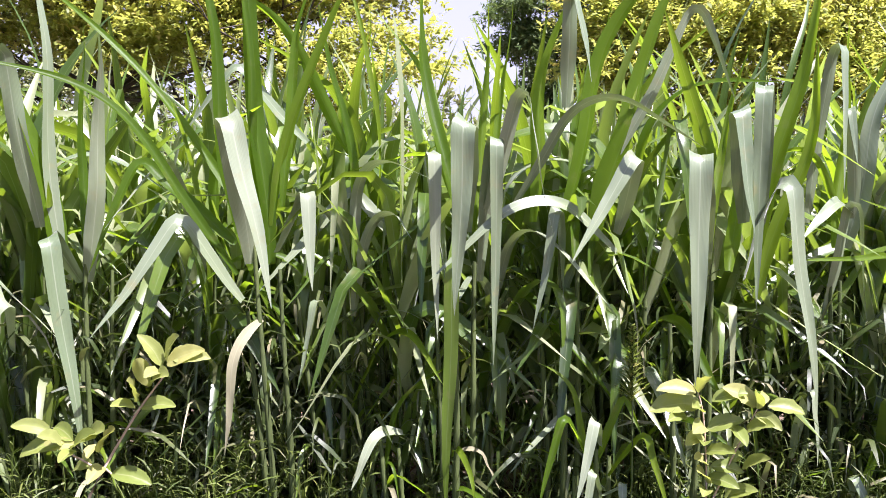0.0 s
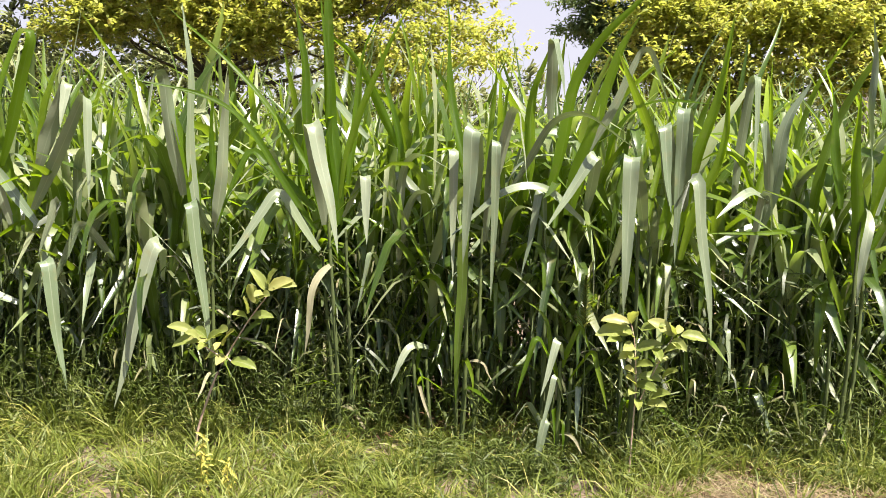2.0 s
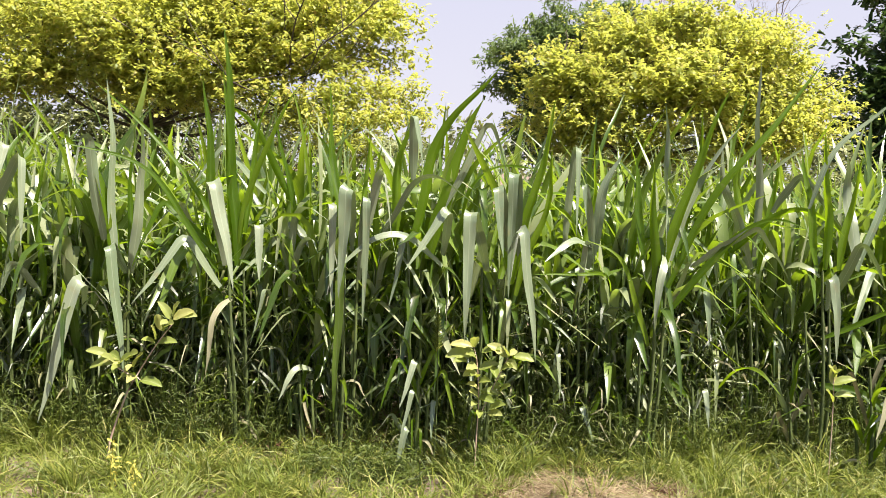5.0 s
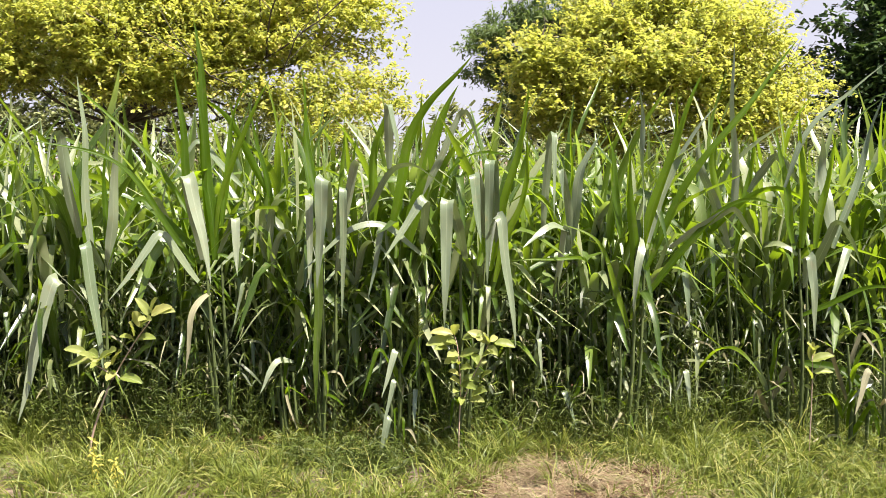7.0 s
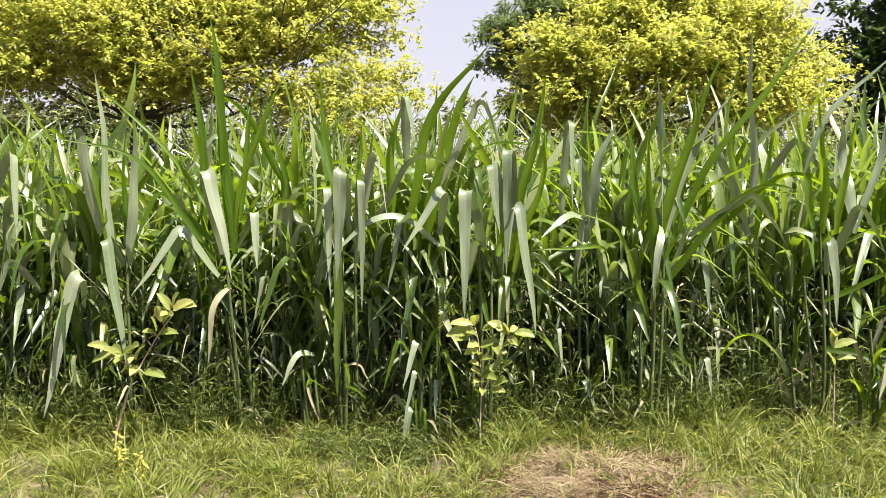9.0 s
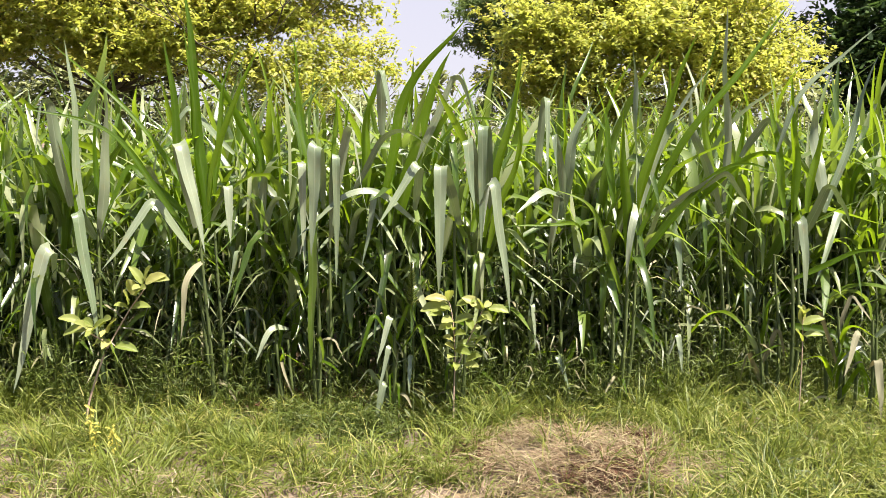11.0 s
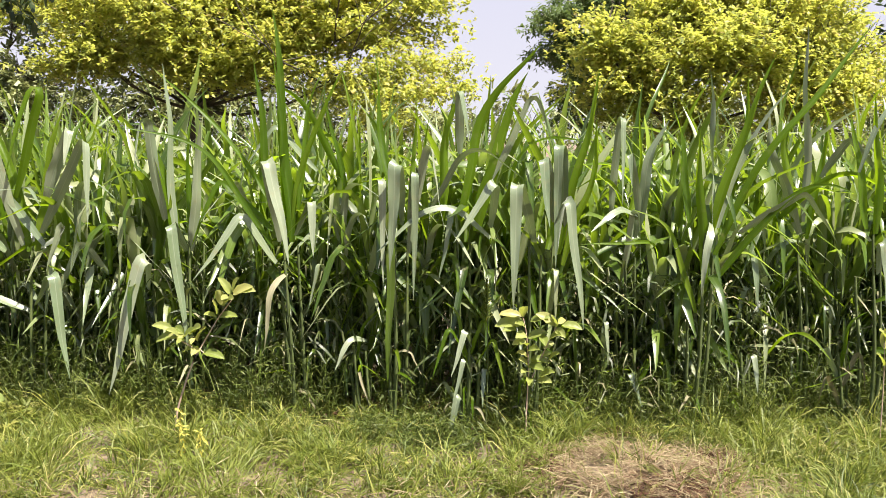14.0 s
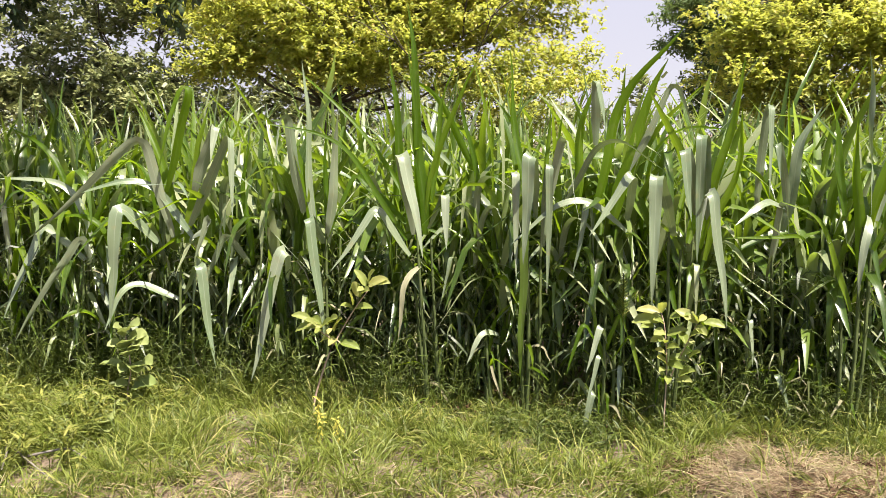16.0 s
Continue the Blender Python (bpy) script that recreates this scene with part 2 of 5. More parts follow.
def blades(base, az0, el0, len0, az1, el1, len1, width, twist=0.0, fold=0.12, segs=12, across=3, soft=0.45, wave=0.0, shape="grass", sway=0.0, ruffle=0.0):
    """Many leaves at once. Each leaves its base along (az0, el0) for len0, bends, and goes on along (az1, el1) for len1 (degrees, metres).
    Returns vertices, quads and UVs."""
    base = np.asarray(base, float).reshape(-1, 3)
    k = len(base)
    az0, el0, len0, az1, el1, len1, width, twist, soft = (spread(v, k)[:, None] for v in (az0, el0, len0, az1, el1, len1, width, twist, soft))
    s = np.linspace(0, 1, segs + 1)[None, :]
    total = len0 + len1
    sb = len0 / total
    b = np.clip((s - sb) / soft + 0.5, 0, 1)
    b = b * b * (3 - 2 * b)
    az, el = az0 + (az1 - az0) * b, el0 + (el1 - el0) * b
    if sway:
        ph = rng.uniform(0, 6.28, (2, k, 1))
        az, el = az + sway * np.sin(s * 7 + ph[0]), el + sway * 0.6 * np.sin(s * 9 + ph[1])
    az, el = np.radians(az), np.radians(el)
    d = np.stack([np.cos(el) * np.cos(az), np.cos(el) * np.sin(az), np.sin(el)], -1)
    mid = (d[:, 1:] + d[:, :-1]) * 0.5 * (total / segs)[..., None]
    line = base[:, None, :] + np.concatenate([np.zeros((k, 1, 3)), np.cumsum(mid, 1)], 1)
    h = np.stack([-np.sin(az), np.cos(az), np.zeros_like(az)], -1)
    nrm = np.cross(d, h)
    tw = np.radians(twist * (1.0 - 0.25 * s))
    side = h * np.cos(tw)[..., None] + nrm * np.sin(tw)[..., None]
    face = np.cross(d, side)
    if shape == "grass":
        w = np.minimum(1.0, 0.50 + 2.4 * s) * np.maximum(0.0, 1 - s ** 2.7) ** 0.9
    elif shape == "tablet":
        w = np.full_like(s, 0.78)
    elif shape == "oval":
        w = 0.38 + 0.62 * np.sin(np.pi * s)
    else:
        w = np.maximum(0.03, np.sin(np.pi * np.clip(s, 0.001, 0.999) ** 0.9)) ** 0.65
    w = np.maximum(w, 0.012) * width * 0.5
    if wave:
        ph = rng.uniform(0, 6.28, (k, 1))
        line = line + face * (wave * np.sin(s * 19 + ph) * width)[..., None]
    cols = np.linspace(-1, 1, across)
    v = np.stack([line + side * (w * c)[..., None] + face * (w * fold * 2 * abs(c))[..., None] for c in cols], 2)
    if ruffle:
        for j, c in ((0, 1.0), (across - 1, 1.0)):
            ph, hz = rng.uniform(0, 6.28, (k, 1)), rng.uniform(14, 26, (k, 1))
            v[:, :, j] += face * (ruffle * width * np.sin(s * hz + ph) * np.sin(np.pi * s))[..., None]
    verts = v.reshape(-1, 3)
    i = np.arange(segs)[:, None] * across + np.arange(across - 1)[None, :]
    quad = np.stack([i, i + 1, i + 1 + across, i + across], -1).reshape(-1, 4)
    faces = (quad[None] + (np.arange(k) * (segs + 1) * across)[:, None, None]).reshape(-1, 4)
    u = np.broadcast_to((cols * 0.5 + 0.5)[None, None, :], v.shape[:3])
    vv = np.broadcast_to((s * total / 0.06)[..., None], v.shape[:3])
    return verts, faces, np.stack([u, vv], -1).reshape(-1, 2)


def tube(points, radii, sides=7):
    """A tapered tube along points."""
    p = np.asarray(points, float)
    t = np.gradient(p, axis=0)
    t /= np.linalg.norm(t, axis=1)[:, None] + 1e-9
    ref = np.where(np.abs(t[:, 2:3]) < 0.9, [[0, 0, 1.0]], [[1.0, 0, 0]])
    a = np.cross(t, ref)
    a /= np.linalg.norm(a, axis=1)[:, None] + 1e-9
    b = np.cross(t, a)
    ang = np.linspace(0, 2 * np.pi, sides, endpoint=False)
    r = np.asarray(radii, float)[:, None, None]
    v = p[:, None] + r * (a[:, None] * np.cos(ang)[None, :, None] + b[:, None] * np.sin(ang)[None, :, None])
    n = len(p)
    f = [(i * sides + j, i * sides + (j + 1) % sides, (i + 1) * sides + (j + 1) % sides, (i + 1) * sides + j) for i in range(n - 1) for j in range(sides)]
    return v.reshape(-1, 3), np.array(f)


class Pile:
    """Gathers quads of many pieces into one mesh."""
    def __init__(self):
        self.v, self.f, self.u, self.n = [], [], [], 0

    def add(self, v, f, u=None):
        self.v.append(v)
        self.f.append(np.asarray(f) + self.n)
        self.u.append(np.zeros((len(v), 2)) + 0.25 if u is None else u)
        self.n += len(v)

    def mesh(self, name):
        return mesh_of(name, np.concatenate(self.v), np.concatenate(self.f), np.concatenate(self.u))


def stuff(name, me, material, label, category):
    me.materials.append(material)
    return tagged(new(name, me), label, category, kind="stuff")

# ---- the ground: one sheet to the horizon ----
EDGE_X = (-9.0, -1.6, -1.25, -0.9, -0.4, 0.26, 0.84, 1.24, 1.5, 1.9, 3.0, 9.0)
EDGE_Y = (0.7, 0.62, 0.80, 1.02, 0.98, 1.08, 1.22, 1.15, 0.85, 0.6, 0.4, 0.3)


def dry_at(x, y):
    """How far a place lies in the heap of dry cut grass: 1 at its middle, 0 outside."""
    return np.clip(1.25 - np.hypot((x - 1.10) / 0.44, (y - 1.55) / 0.35), 0, 1)


def bank(x, y):
    """The low bank on which the grass grows, with a hump under the heap of cut grass."""
    up = np.clip((y - np.interp(x, EDGE_X, EDGE_Y)) / 0.28, 0, 1) * np.clip((2.45 - y) / 0.35, 0, 1) * np.clip((x + 1.7) / 0.4, 0, 1)
    return 0.055 * up * up * (3 - 2 * up) + 0.018 * dry_at(x, y)


def uneven(x, y):
    z = 0.020 * noise.noise((x * 1.3, y * 1.3, 0)) + 0.010 * noise.noise((x * 6, y * 6, 3)) + 0.009 * noise.noise((x * 17, y * 17, 7)) + 0.006 * abs(noise.noise((x * 31, y * 31, 5)))
    return z + float(bank(x, y))


def steps_out(near, far):
    out, d = [], 0.3
    while near + d < far:
        out.append(near + d)
        d *= 1.7
    return out + [far]


gx = np.array([-v for v in steps_out(3.4, 1500)[::-1]] + list(np.arange(-3.4, 4.61, 0.042)) + steps_out(4.6, 1500))
gy = np.array([-v for v in steps_out(2.4, 1500)[::-1]] + list(np.arange(-2.4, 3.4, 0.042)) + steps_out(3.4, 1500))
gv = np.array([(x, y, uneven(x, y) if abs(x) < 6 and abs(y) < 6 else 0.0) for y in gy for x in gx])
gi = np.arange(len(gy) - 1)[:, None] * len(gx) + np.arange(len(gx) - 1)[None]
gf = np.stack([gi, gi + 1, gi + 1 + len(gx), gi + len(gx)], -1).reshape(-1, 4)
ground_mesh = mesh_of("ground", gv, gf)
ground_mesh.materials.append(soil)
ground = tagged(new("ground", ground_mesh), "dry tan trodden soil of a field edge", "ground", kind="structure")


# ---- the hazy sky low over the land ----
arc = np.radians(np.linspace(20, 160, 57))
hv = np.concatenate([np.stack([900 * np.cos(arc), 900 * np.sin(arc), np.full_like(arc, z)], -1) for z in (-5.0, 120.0, 380.0)])
hi = np.arange(2)[:, None] * 57 + np.arange(56)[None]
haze_mesh = mesh_of("backdrop", hv, np.stack([hi, hi + 1, hi + 58, hi + 57], -1).reshape(-1, 4))
haze_mesh.materials.append(haze)
tagged(new("backdrop", haze_mesh), "pale lavender-white hazy sky low over the land", "sky", kind="structure")


# ---- trees behind the crop ----
def limb(pile, start, way, length, radius, depth, ends, wild=0.35):
    p, pts, d = np.array(start, float), [np.array(start, float)], np.array(way, float)
    for i in range(6):
        d = d + rng.normal(0, wild * 0.28, 3) + np.array([0, 0, 0.05])
        d /= np.linalg.norm(d)
        p = p + d * length / 6
        pts.append(p)
    pile.add(*tube(pts, np.linspace(radius, radius * 0.45, 7), 5 if depth else 3))
    if depth == 0:
        ends.append(p)
        return
    for k in range(4):
        q = pts[3 + (k % 4) if k else 6]
        side = rng.normal(0, 1, 3)
        side[2] = abs(side[2]) * 0.5
        w = d * 0.55 + side * 0.55
        limb(pile, q, w / np.linalg.norm(w), length * rng.uniform(0.38, 0.55), radius * 0.5, depth - 1, ends, wild)


def tree(name, label, x, y, height, balls, leaf_mat, leaf_len, sprigs, group="", lean=(0, 0), per=7, droop=-8, spray=1.0, trunk_r=0.07, flat=0.75, per_knot=11, slim=0.54, loose=28, far=False):
    """Trunk and limbs, and a crown of leafy sprigs in several uneven lobes. balls: centre and half sizes of the lobes."""
    root = tagged(new(name), label, "tree", group)
    root.location = (x, y, 0)
    wood, ends = Pile(), []
    fork = np.array([lean[0], lean[1], height * 0.30])
    pts = [np.array([0, 0, -0.05]) * (1 - t) + fork * t + np.array([0.06 * math.sin(4 * t), 0, 0]) for t in np.linspace(0, 1, 6)]
    wood.add(*tube(pts, np.linspace(trunk_r * 1.3, trunk_r, 6), 9))
    part("trunk", wood.mesh("trunk"), bark, root)
    for cx, cy, cz, sx, sy, sz in balls:
        arm = Pile()
        goal = np.array([cx - x, cy - y, cz - 0.2 * sz])
        way = goal - pts[-1]
        limb(arm, pts[-1] - np.array([0, 0, 0.04]), way / np.linalg.norm(way), np.linalg.norm(way) * 0.8, trunk_r * 0.55, 2, ends)
        part("limb", arm.mesh("limb"), bark, root)
    # sprigs sit mostly in the outer shell of each lobe, in knots with gaps between
    knots = []
    total = sum(b[3] * b[5] for b in balls)
    for cx, cy, cz, sx, sy, sz in balls:
        k = int(sprigs / per_knot * sx * sz / total) + 1
        dirs = rng.normal(0, 1, (k, 3))
        dirs /= np.linalg.norm(dirs, axis=1)[:, None]
        rad = rng.uniform(0.25, 1.0, (k, 1)) ** 0.45 * (rng.uniform(0.78, 1.16, (k, 1)) + rng.exponential(0.07, (k, 1)))
        knots.append((np.array([cx - x, cy - y, cz]) + dirs * rad * [sx, sy, sz], dirs))
    kp, kd = np.concatenate([a for a, _ in knots]), np.concatenate([b for _, b in knots])
    pick = rng.integers(0, len(kp), sprigs)
    sp = kp[pick] + rng.normal(0, 0.10 * spray, (sprigs, 3)) * [1.3, 1.3, flat]
    sd = kd[pick] * 0.7 + rng.normal(0, 0.5, (sprigs, 3)) + [0, 0, 0.35]
    sd /= np.linalg.norm(sd, axis=1)[:, None]
    along = np.tile(np.linspace(0.0, 1.0, per), sprigs)
    sp, sd = np.repeat(sp, per, 0), np.repeat(sd, per, 0)
    at = sp + sd * (along * leaf_len * 1.9)[:, None]
    n = len(at)
    az = np.degrees(np.arctan2(sd[:, 1], sd[:, 0])) + np.tile((np.arange(per) % 3 - 1) * 50, sprigs) + rng.normal(0, 55, n)
    el = rng.normal(droop + 25, loose, n)
    size = leaf_len * rng.uniform(0.6, 1.15, n)
    v, f, u = blades(at, az, el, size * 0.5, az, el - 25, size * 0.5, size * slim, rng.normal(0, 25, n), 0.15, 1 if far else 2, 2, 0.8, shape="tablet" if far else "oval")
    part("crown", mesh_of("crown", v, f, u), leaf_mat, root)
    return root


tree("yellow_green_tree", "broad yellow-green leafy tree behind the tall grass", -3.95, 8.9, 6.0,
     [(-3.9, 7.9, 2.65, 1.0, 0.55, 0.50), (-2.4, 8.3, 3.15, 1.2, 0.6, 0.5), (-1.12, 8.1, 2.9, 0.76, 0.5, 0.45), (-5.2, 8.3, 3.05, 0.75, 0.5, 0.28), (-4.5, 8.8, 3.45, 0.9, 0.6, 0.32),
      (-1.15, 8.7, 3.45, 0.66, 0.6, 0.32), (-0.45, 7.9, 2.08, 0.38, 0.4, 0.20), (-1.45, 7.5, 2.25, 0.62, 0.4, 0.36), (-2.8, 7.5, 2.18, 1.0, 0.4, 0.20), (-3.0, 9.0, 3.6, 1.2, 0.6, 0.30),
      (-2.7, 7.5, 2.55, 1.0, 0.4, 0.38), (-1.7, 7.8, 2.8, 0.6, 0.4, 0.36), (-4.5, 7.8, 2.25, 0.5, 0.4, 0.18), (-0.95, 7.4, 1.75, 0.5, 0.4, 0.22), (-3.5, 7.8, 2.95, 0.8, 0.4, 0.3)],
     gold_leaf, 0.060, 14500, "trees behind the crop", lean=(0.35, -0.2), per=8, droop=-22, spray=1.2, trunk_r=0.045, flat=0.55, per_knot=24, slim=0.52, loose=26)
tree("yellow_green_tree", "bushy yellow-green tree with a dipping crown beside the open sky", 2.3, 8.6, 5.4,
     [(2.6, 8.2, 2.72, 0.8, 0.7, 0.5), (1.65, 7.9, 2.1, 0.52, 0.5, 0.5), (1.3, 7.9, 2.5, 0.26, 0.35, 0.24), (3.5, 8.2, 2.6, 0.8, 0.7, 0.5), (2.6, 7.6, 1.9, 1.0, 0.5, 0.35), (4.25, 8.2, 2.15, 0.40, 0.5, 0.28),
      (3.0, 8.5, 3.0, 0.5, 0.6, 0.28), (2.2, 8.3, 2.95, 0.3, 0.4, 0.3), (3.75, 8.5, 2.9, 0.35, 0.5, 0.22), (3.6, 7.7, 1.95, 0.55, 0.5, 0.3), (2.9, 7.5, 2.35, 0.6, 0.4, 0.33)],
     gold_leaf, 0.060, 9600, "trees behind the crop", per=8, droop=-22, spray=1.15, trunk_r=0.045, flat=0.55, per_knot=24, slim=0.52, loose=26)
tree("dark_tree", "tall dark green feathery tree far behind the crop", 3.0, 16.5, 6.5,
     [(1.6, 16, 3.75, 0.95, 0.9, 0.62), (2.9, 16, 4.3, 1.2, 1.0, 0.5), (1.55, 16, 2.75, 0.62, 0.8, 0.6), (3.8, 16.4, 3.8, 1.1, 1.0, 0.7), (2.5, 16, 2.0, 1.1, 1.0, 0.8), (1.1, 16, 3.25, 0.40, 0.6, 0.35), (2.6, 16, 3.2, 0.9, 0.8, 0.6)],
     feathery_leaf, 0.105, 7600, "dark trees in the distance", droop=-35, spray=1.2, per=8, trunk_r=0.12, flat=0.55, per_knot=26, slim=0.36, far=True)
tree("dark_tree", "dense dark green tree in the distance beside the yellow tree", 9.0, 15.5, 6.5,
     [(8.6, 15.5, 3.2, 1.0, 1.0, 1.3), (10.2, 15.5, 3.6, 1.6, 1.2, 1.6), (9.4, 15.5, 5.0, 1.3, 1.1, 0.9), (8.3, 15.4, 1.9, 0.8, 0.9, 0.7), (10.0, 15.5, 1.9, 1.5, 1, 1.0), (12.0, 15.5, 3.0, 1.5, 1.2, 2.0), (8.8, 15.2, 2.7, 1.0, 0.9, 0.9), (10.4, 15.2, 2.7, 1.1, 0.9, 0.9)],
     dark_leaf, 0.16, 5200, "dark trees in the distance", droop=-20, spray=1.6, trunk_r=0.16, flat=0.6, per_knot=18, far=True)
tree("grey_green_tree", "grey-green shaded tree at the field's far side", -7.6, 10.6, 5.5,
     [(-6.4, 10.4, 2.4, 1.1, 0.9, 1.1), (-7.8, 10.6, 2.6, 1.2, 1.0, 1.3), (-6.9, 10.8, 3.9, 1.4, 1.0, 0.9), (-8.6, 10.6, 3.9, 1.2, 1.0, 1.0), (-9.6, 10.6, 2.6, 1.2, 1.0, 1.4), (-7.2, 10.2, 1.5, 1.5, 0.8, 0.7), (-5.5, 10.9, 2.0, 0.9, 0.8, 0.9), (-10.6, 10.8, 3.2, 1.2, 1.0, 1.2), (-9.2, 11.2, 2.0, 1.3, 0.8, 0.9), (-10.4, 10.9, 1.7, 1.3, 0.8, 0.8), (-8.2, 11.3, 1.7, 1.3, 0.8, 0.9)],
     grey_leaf, 0.10, 7400, "", spray=1.3, trunk_r=0.055, per_knot=22, flat=0.6, far=True)
tree("grey_green_tree", "low shaded tree filling the gap behind the yellow one", -3.4, 11.6, 3.2,
     [(-5.0, 11.6, 1.6, 1.0, 0.7, 0.8), (-3.6, 11.6, 1.7, 1.1, 0.7, 0.9), (-2.2, 11.6, 1.6, 1.0, 0.7, 0.8), (-4.4, 11.7, 2.6, 1.1, 0.7, 0.6), (-1.4, 11.6, 1.4, 0.6, 0.6, 0.5)],
     grey_leaf, 0.10, 2400, "", spray=1.4, trunk_r=0.06, far=True)
tree("grey_green_tree", "low shaded tree behind the bushy yellow one", 3.4, 11.6, 2.8,
     [(2.6, 11.6, 1.3, 0.9, 0.7, 0.6), (3.9, 11.6, 1.4, 1.0, 0.7, 0.7), (5.2, 11.6, 1.3, 0.9, 0.7, 0.6)],
     grey_leaf, 0.10, 1400, "", spray=1.4, trunk_r=0.06, far=True)

# ---- the crop ----


def stalk_line(height, lean_x, r, bow=0.01, sides=8, apart=0.13):
    """A stalk wrapped in leaf sheaths: each swells from its joint and thins to the next."""
    pts, rad = [], []
    joints = max(3, int(height / apart))
    for i in range(joints):
        for t, w in ((0.0, 0.86), (0.12, 1.18), (0.9, 1.0)):
            q = (i + t) / joints
            pts.append((lean_x * height * q + bow * math.sin(4.5 * q), bow * math.cos(6 * q) - bow, height * q))
            rad.append(r * w * (1.12 - 0.55 * q))
    return tube(pts, rad, sides)


def stalk_mesh(height, lean_x, r=0.0088):
    return mesh_of("stalk", *stalk_line(height, lean_x, r))


def napier_plant(x, y, height, lean_x):
    """A stalk of fodder grass; its leaves are added by napier_leaf."""
    root = tagged(new("napier_grass_plant"), "tall green fodder grass plant with long drooping blades", "grass plant", "front row of fodder grass")
    root.location = (x, y, 0)
    root["lean"] = lean_x
    for k, (dx, dy, part_h) in enumerate(((0, 0, 1.0), (0.035, 0.05, 0.92), (-0.03, 0.065, 0.8))):
        st = part("stalk", stalk_mesh(height * part_h, lean_x + dx * 0.6), stalk_skin, root)
        st.location = (dx, dy, -0.01)
    # withered lower leaves that hang about the foot
    for k in range(3):
        z, az, ln = random.uniform(0.10, 0.42), random.uniform(180, 360), random.uniform(0.14, 0.28)
        v, f, u = blades([(lean_x * z, 0.02, z)], az, random.uniform(20, 65), ln * 0.3, az + random.uniform(-30, 30), random.uniform(-85, 0), ln * 0.7, random.uniform(0.009, 0.018), random.uniform(-40, 40), 0.2, 14, 3, 0.4, 0.06, sway=8.0, ruffle=0.12)
        part("leaf", mesh_of("leaf", v, f, u), dead if k == 1 else backlit, root, "withered grey-brown lower leaf" if k == 1 else "")
    return root


def napier_leaf(plant, off, z, az0, el0, len0, az1, el1, len1, twist, width, material):
    """One long blade: it rises from the stalk at height z, bends at len0 and goes on for len1."""
    width *= 0.8 if material is backlit and el1 > 20 else 1.0
    sharp = 0.09 if el0 > 35 and el1 < -40 else 0.5
    v, f, u = blades([(plant["lean"] * z + off, 0, z)], az0, el0, len0 * 1.03, az1, el1, len1 * 1.03, width, twist, 0.24 if material is backlit else 0.10, 34, 5, sharp, 0.02, sway=9.0 if el1 > 20 else 5.0, ruffle=0.07)
    return part("leaf", mesh_of("leaf", v, f, u), material, plant)


plant = napier_plant(-1.00, 2.20, 0.98, 0.04)
napier_leaf(plant, -0.02, 0.85, -104, 50, 0.19, -22, -82, 0.56, 34, 0.052, sunlit_waxy)
napier_leaf(plant, -0.00, 0.85, -23, 81, 0.34, -50, 79, 0.27, -35, 0.048, sunlit_waxy)
napier_leaf(plant, -0.07, 0.87, 180, 89, 0.31, 180, 88, 0.53, -52, 0.038, sunlit_waxy)
napier_leaf(plant, -0.06, 0.87, -180, 77, 0.37, -152, 79, 0.23, -52, 0.070, backlit)
napier_leaf(plant, -0.13, 1.00, -133, 82, 0.47, -126, -76, 0.25, 55, 0.054, sunlit_waxy)
napier_leaf(plant, -0.00, 0.87, -72, 98, 0.36, 0, 85, 0.31, 4, 0.032, backlit)
plant = napier_plant(-0.46, 2.15, 0.99, -0.03)
napier_leaf(plant, -0.06, 0.88, -162, 60, 0.52, -152, 13, 0.38, -69, 0.028, backlit)
napier_leaf(plant, -0.05, 0.81, -141, 55, 0.27, -152, -53, 0.35, -65, 0.043, sunlit_waxy)
napier_leaf(plant, -0.06, 0.96, -201, 39, 0.35, -137, -64, 0.33, -46, 0.037, backlit)
napier_leaf(plant, 0.02, 0.94, 166, 60, 0.40, 174, 42, 0.65, -57, 0.031, backlit)
napier_leaf(plant, -0.02, 0.91, -93, 70, 0.41, -33, -76, 0.47, 31, 0.066, sunlit_waxy)
napier_leaf(plant, -0.05, 0.99, 180, 84, 0.35, 180, 86, 0.39, -57, 0.051, backlit)
napier_leaf(plant, 0.03, 0.91, 154, 87, 0.58, 154, 84, 0.46, -38, 0.063, backlit)
napier_leaf(plant, 0.02, 0.96, 180, 86, 0.45, 180, 88, 0.38, -58, 0.031, backlit)
napier_leaf(plant, 0.04, 1.01, 0, 77, 0.41, 17, 60, 0.35, -60, 0.040, backlit)
napier_leaf(plant, 0.07, 1.06, 61, 82, 0.43, 18, 68, 0.26, 36, 0.036, backlit)
napier_leaf(plant, -0.00, 0.76, -101, -9, 0.10, -132, -82, 0.29, -48, 0.028, dead)
napier_leaf(plant, 0.05, 0.94, -33, 60, 0.19, -69, -78, 0.25, 4, 0.045, sunlit_waxy)
plant = napier_plant(-0.22, 2.40, 0.99, -0.03)
napier_leaf(plant, -0.02, 1.20, -165, 63, 0.44, -156, 16, 0.13, 72, 0.037, backlit)
napier_leaf(plant, -0.14, 1.23, 196, 48, 0.28, 180, -50, 0.26, -71, 0.032, sunlit_waxy)
napier_leaf(plant, 0.14, 0.91, -180, 47, 0.24, -157, -47, 0.38, -64, 0.040, sunlit_waxy)
napier_leaf(plant, 0.00, 0.91, 180, 83, 0.40, 180, 76, 0.31, -61, 0.037, backlit)
napier_leaf(plant, 0.03, 0.94, 227, 103, 0.30, 160, 74, 0.53, -47, 0.027, backlit)
napier_leaf(plant, 0.00, 0.94, 257, 107, 0.36, 180, 89, 0.35, 21, 0.038, backlit)
plant = napier_plant(0.02, 2.12, 1.02, 0.02)
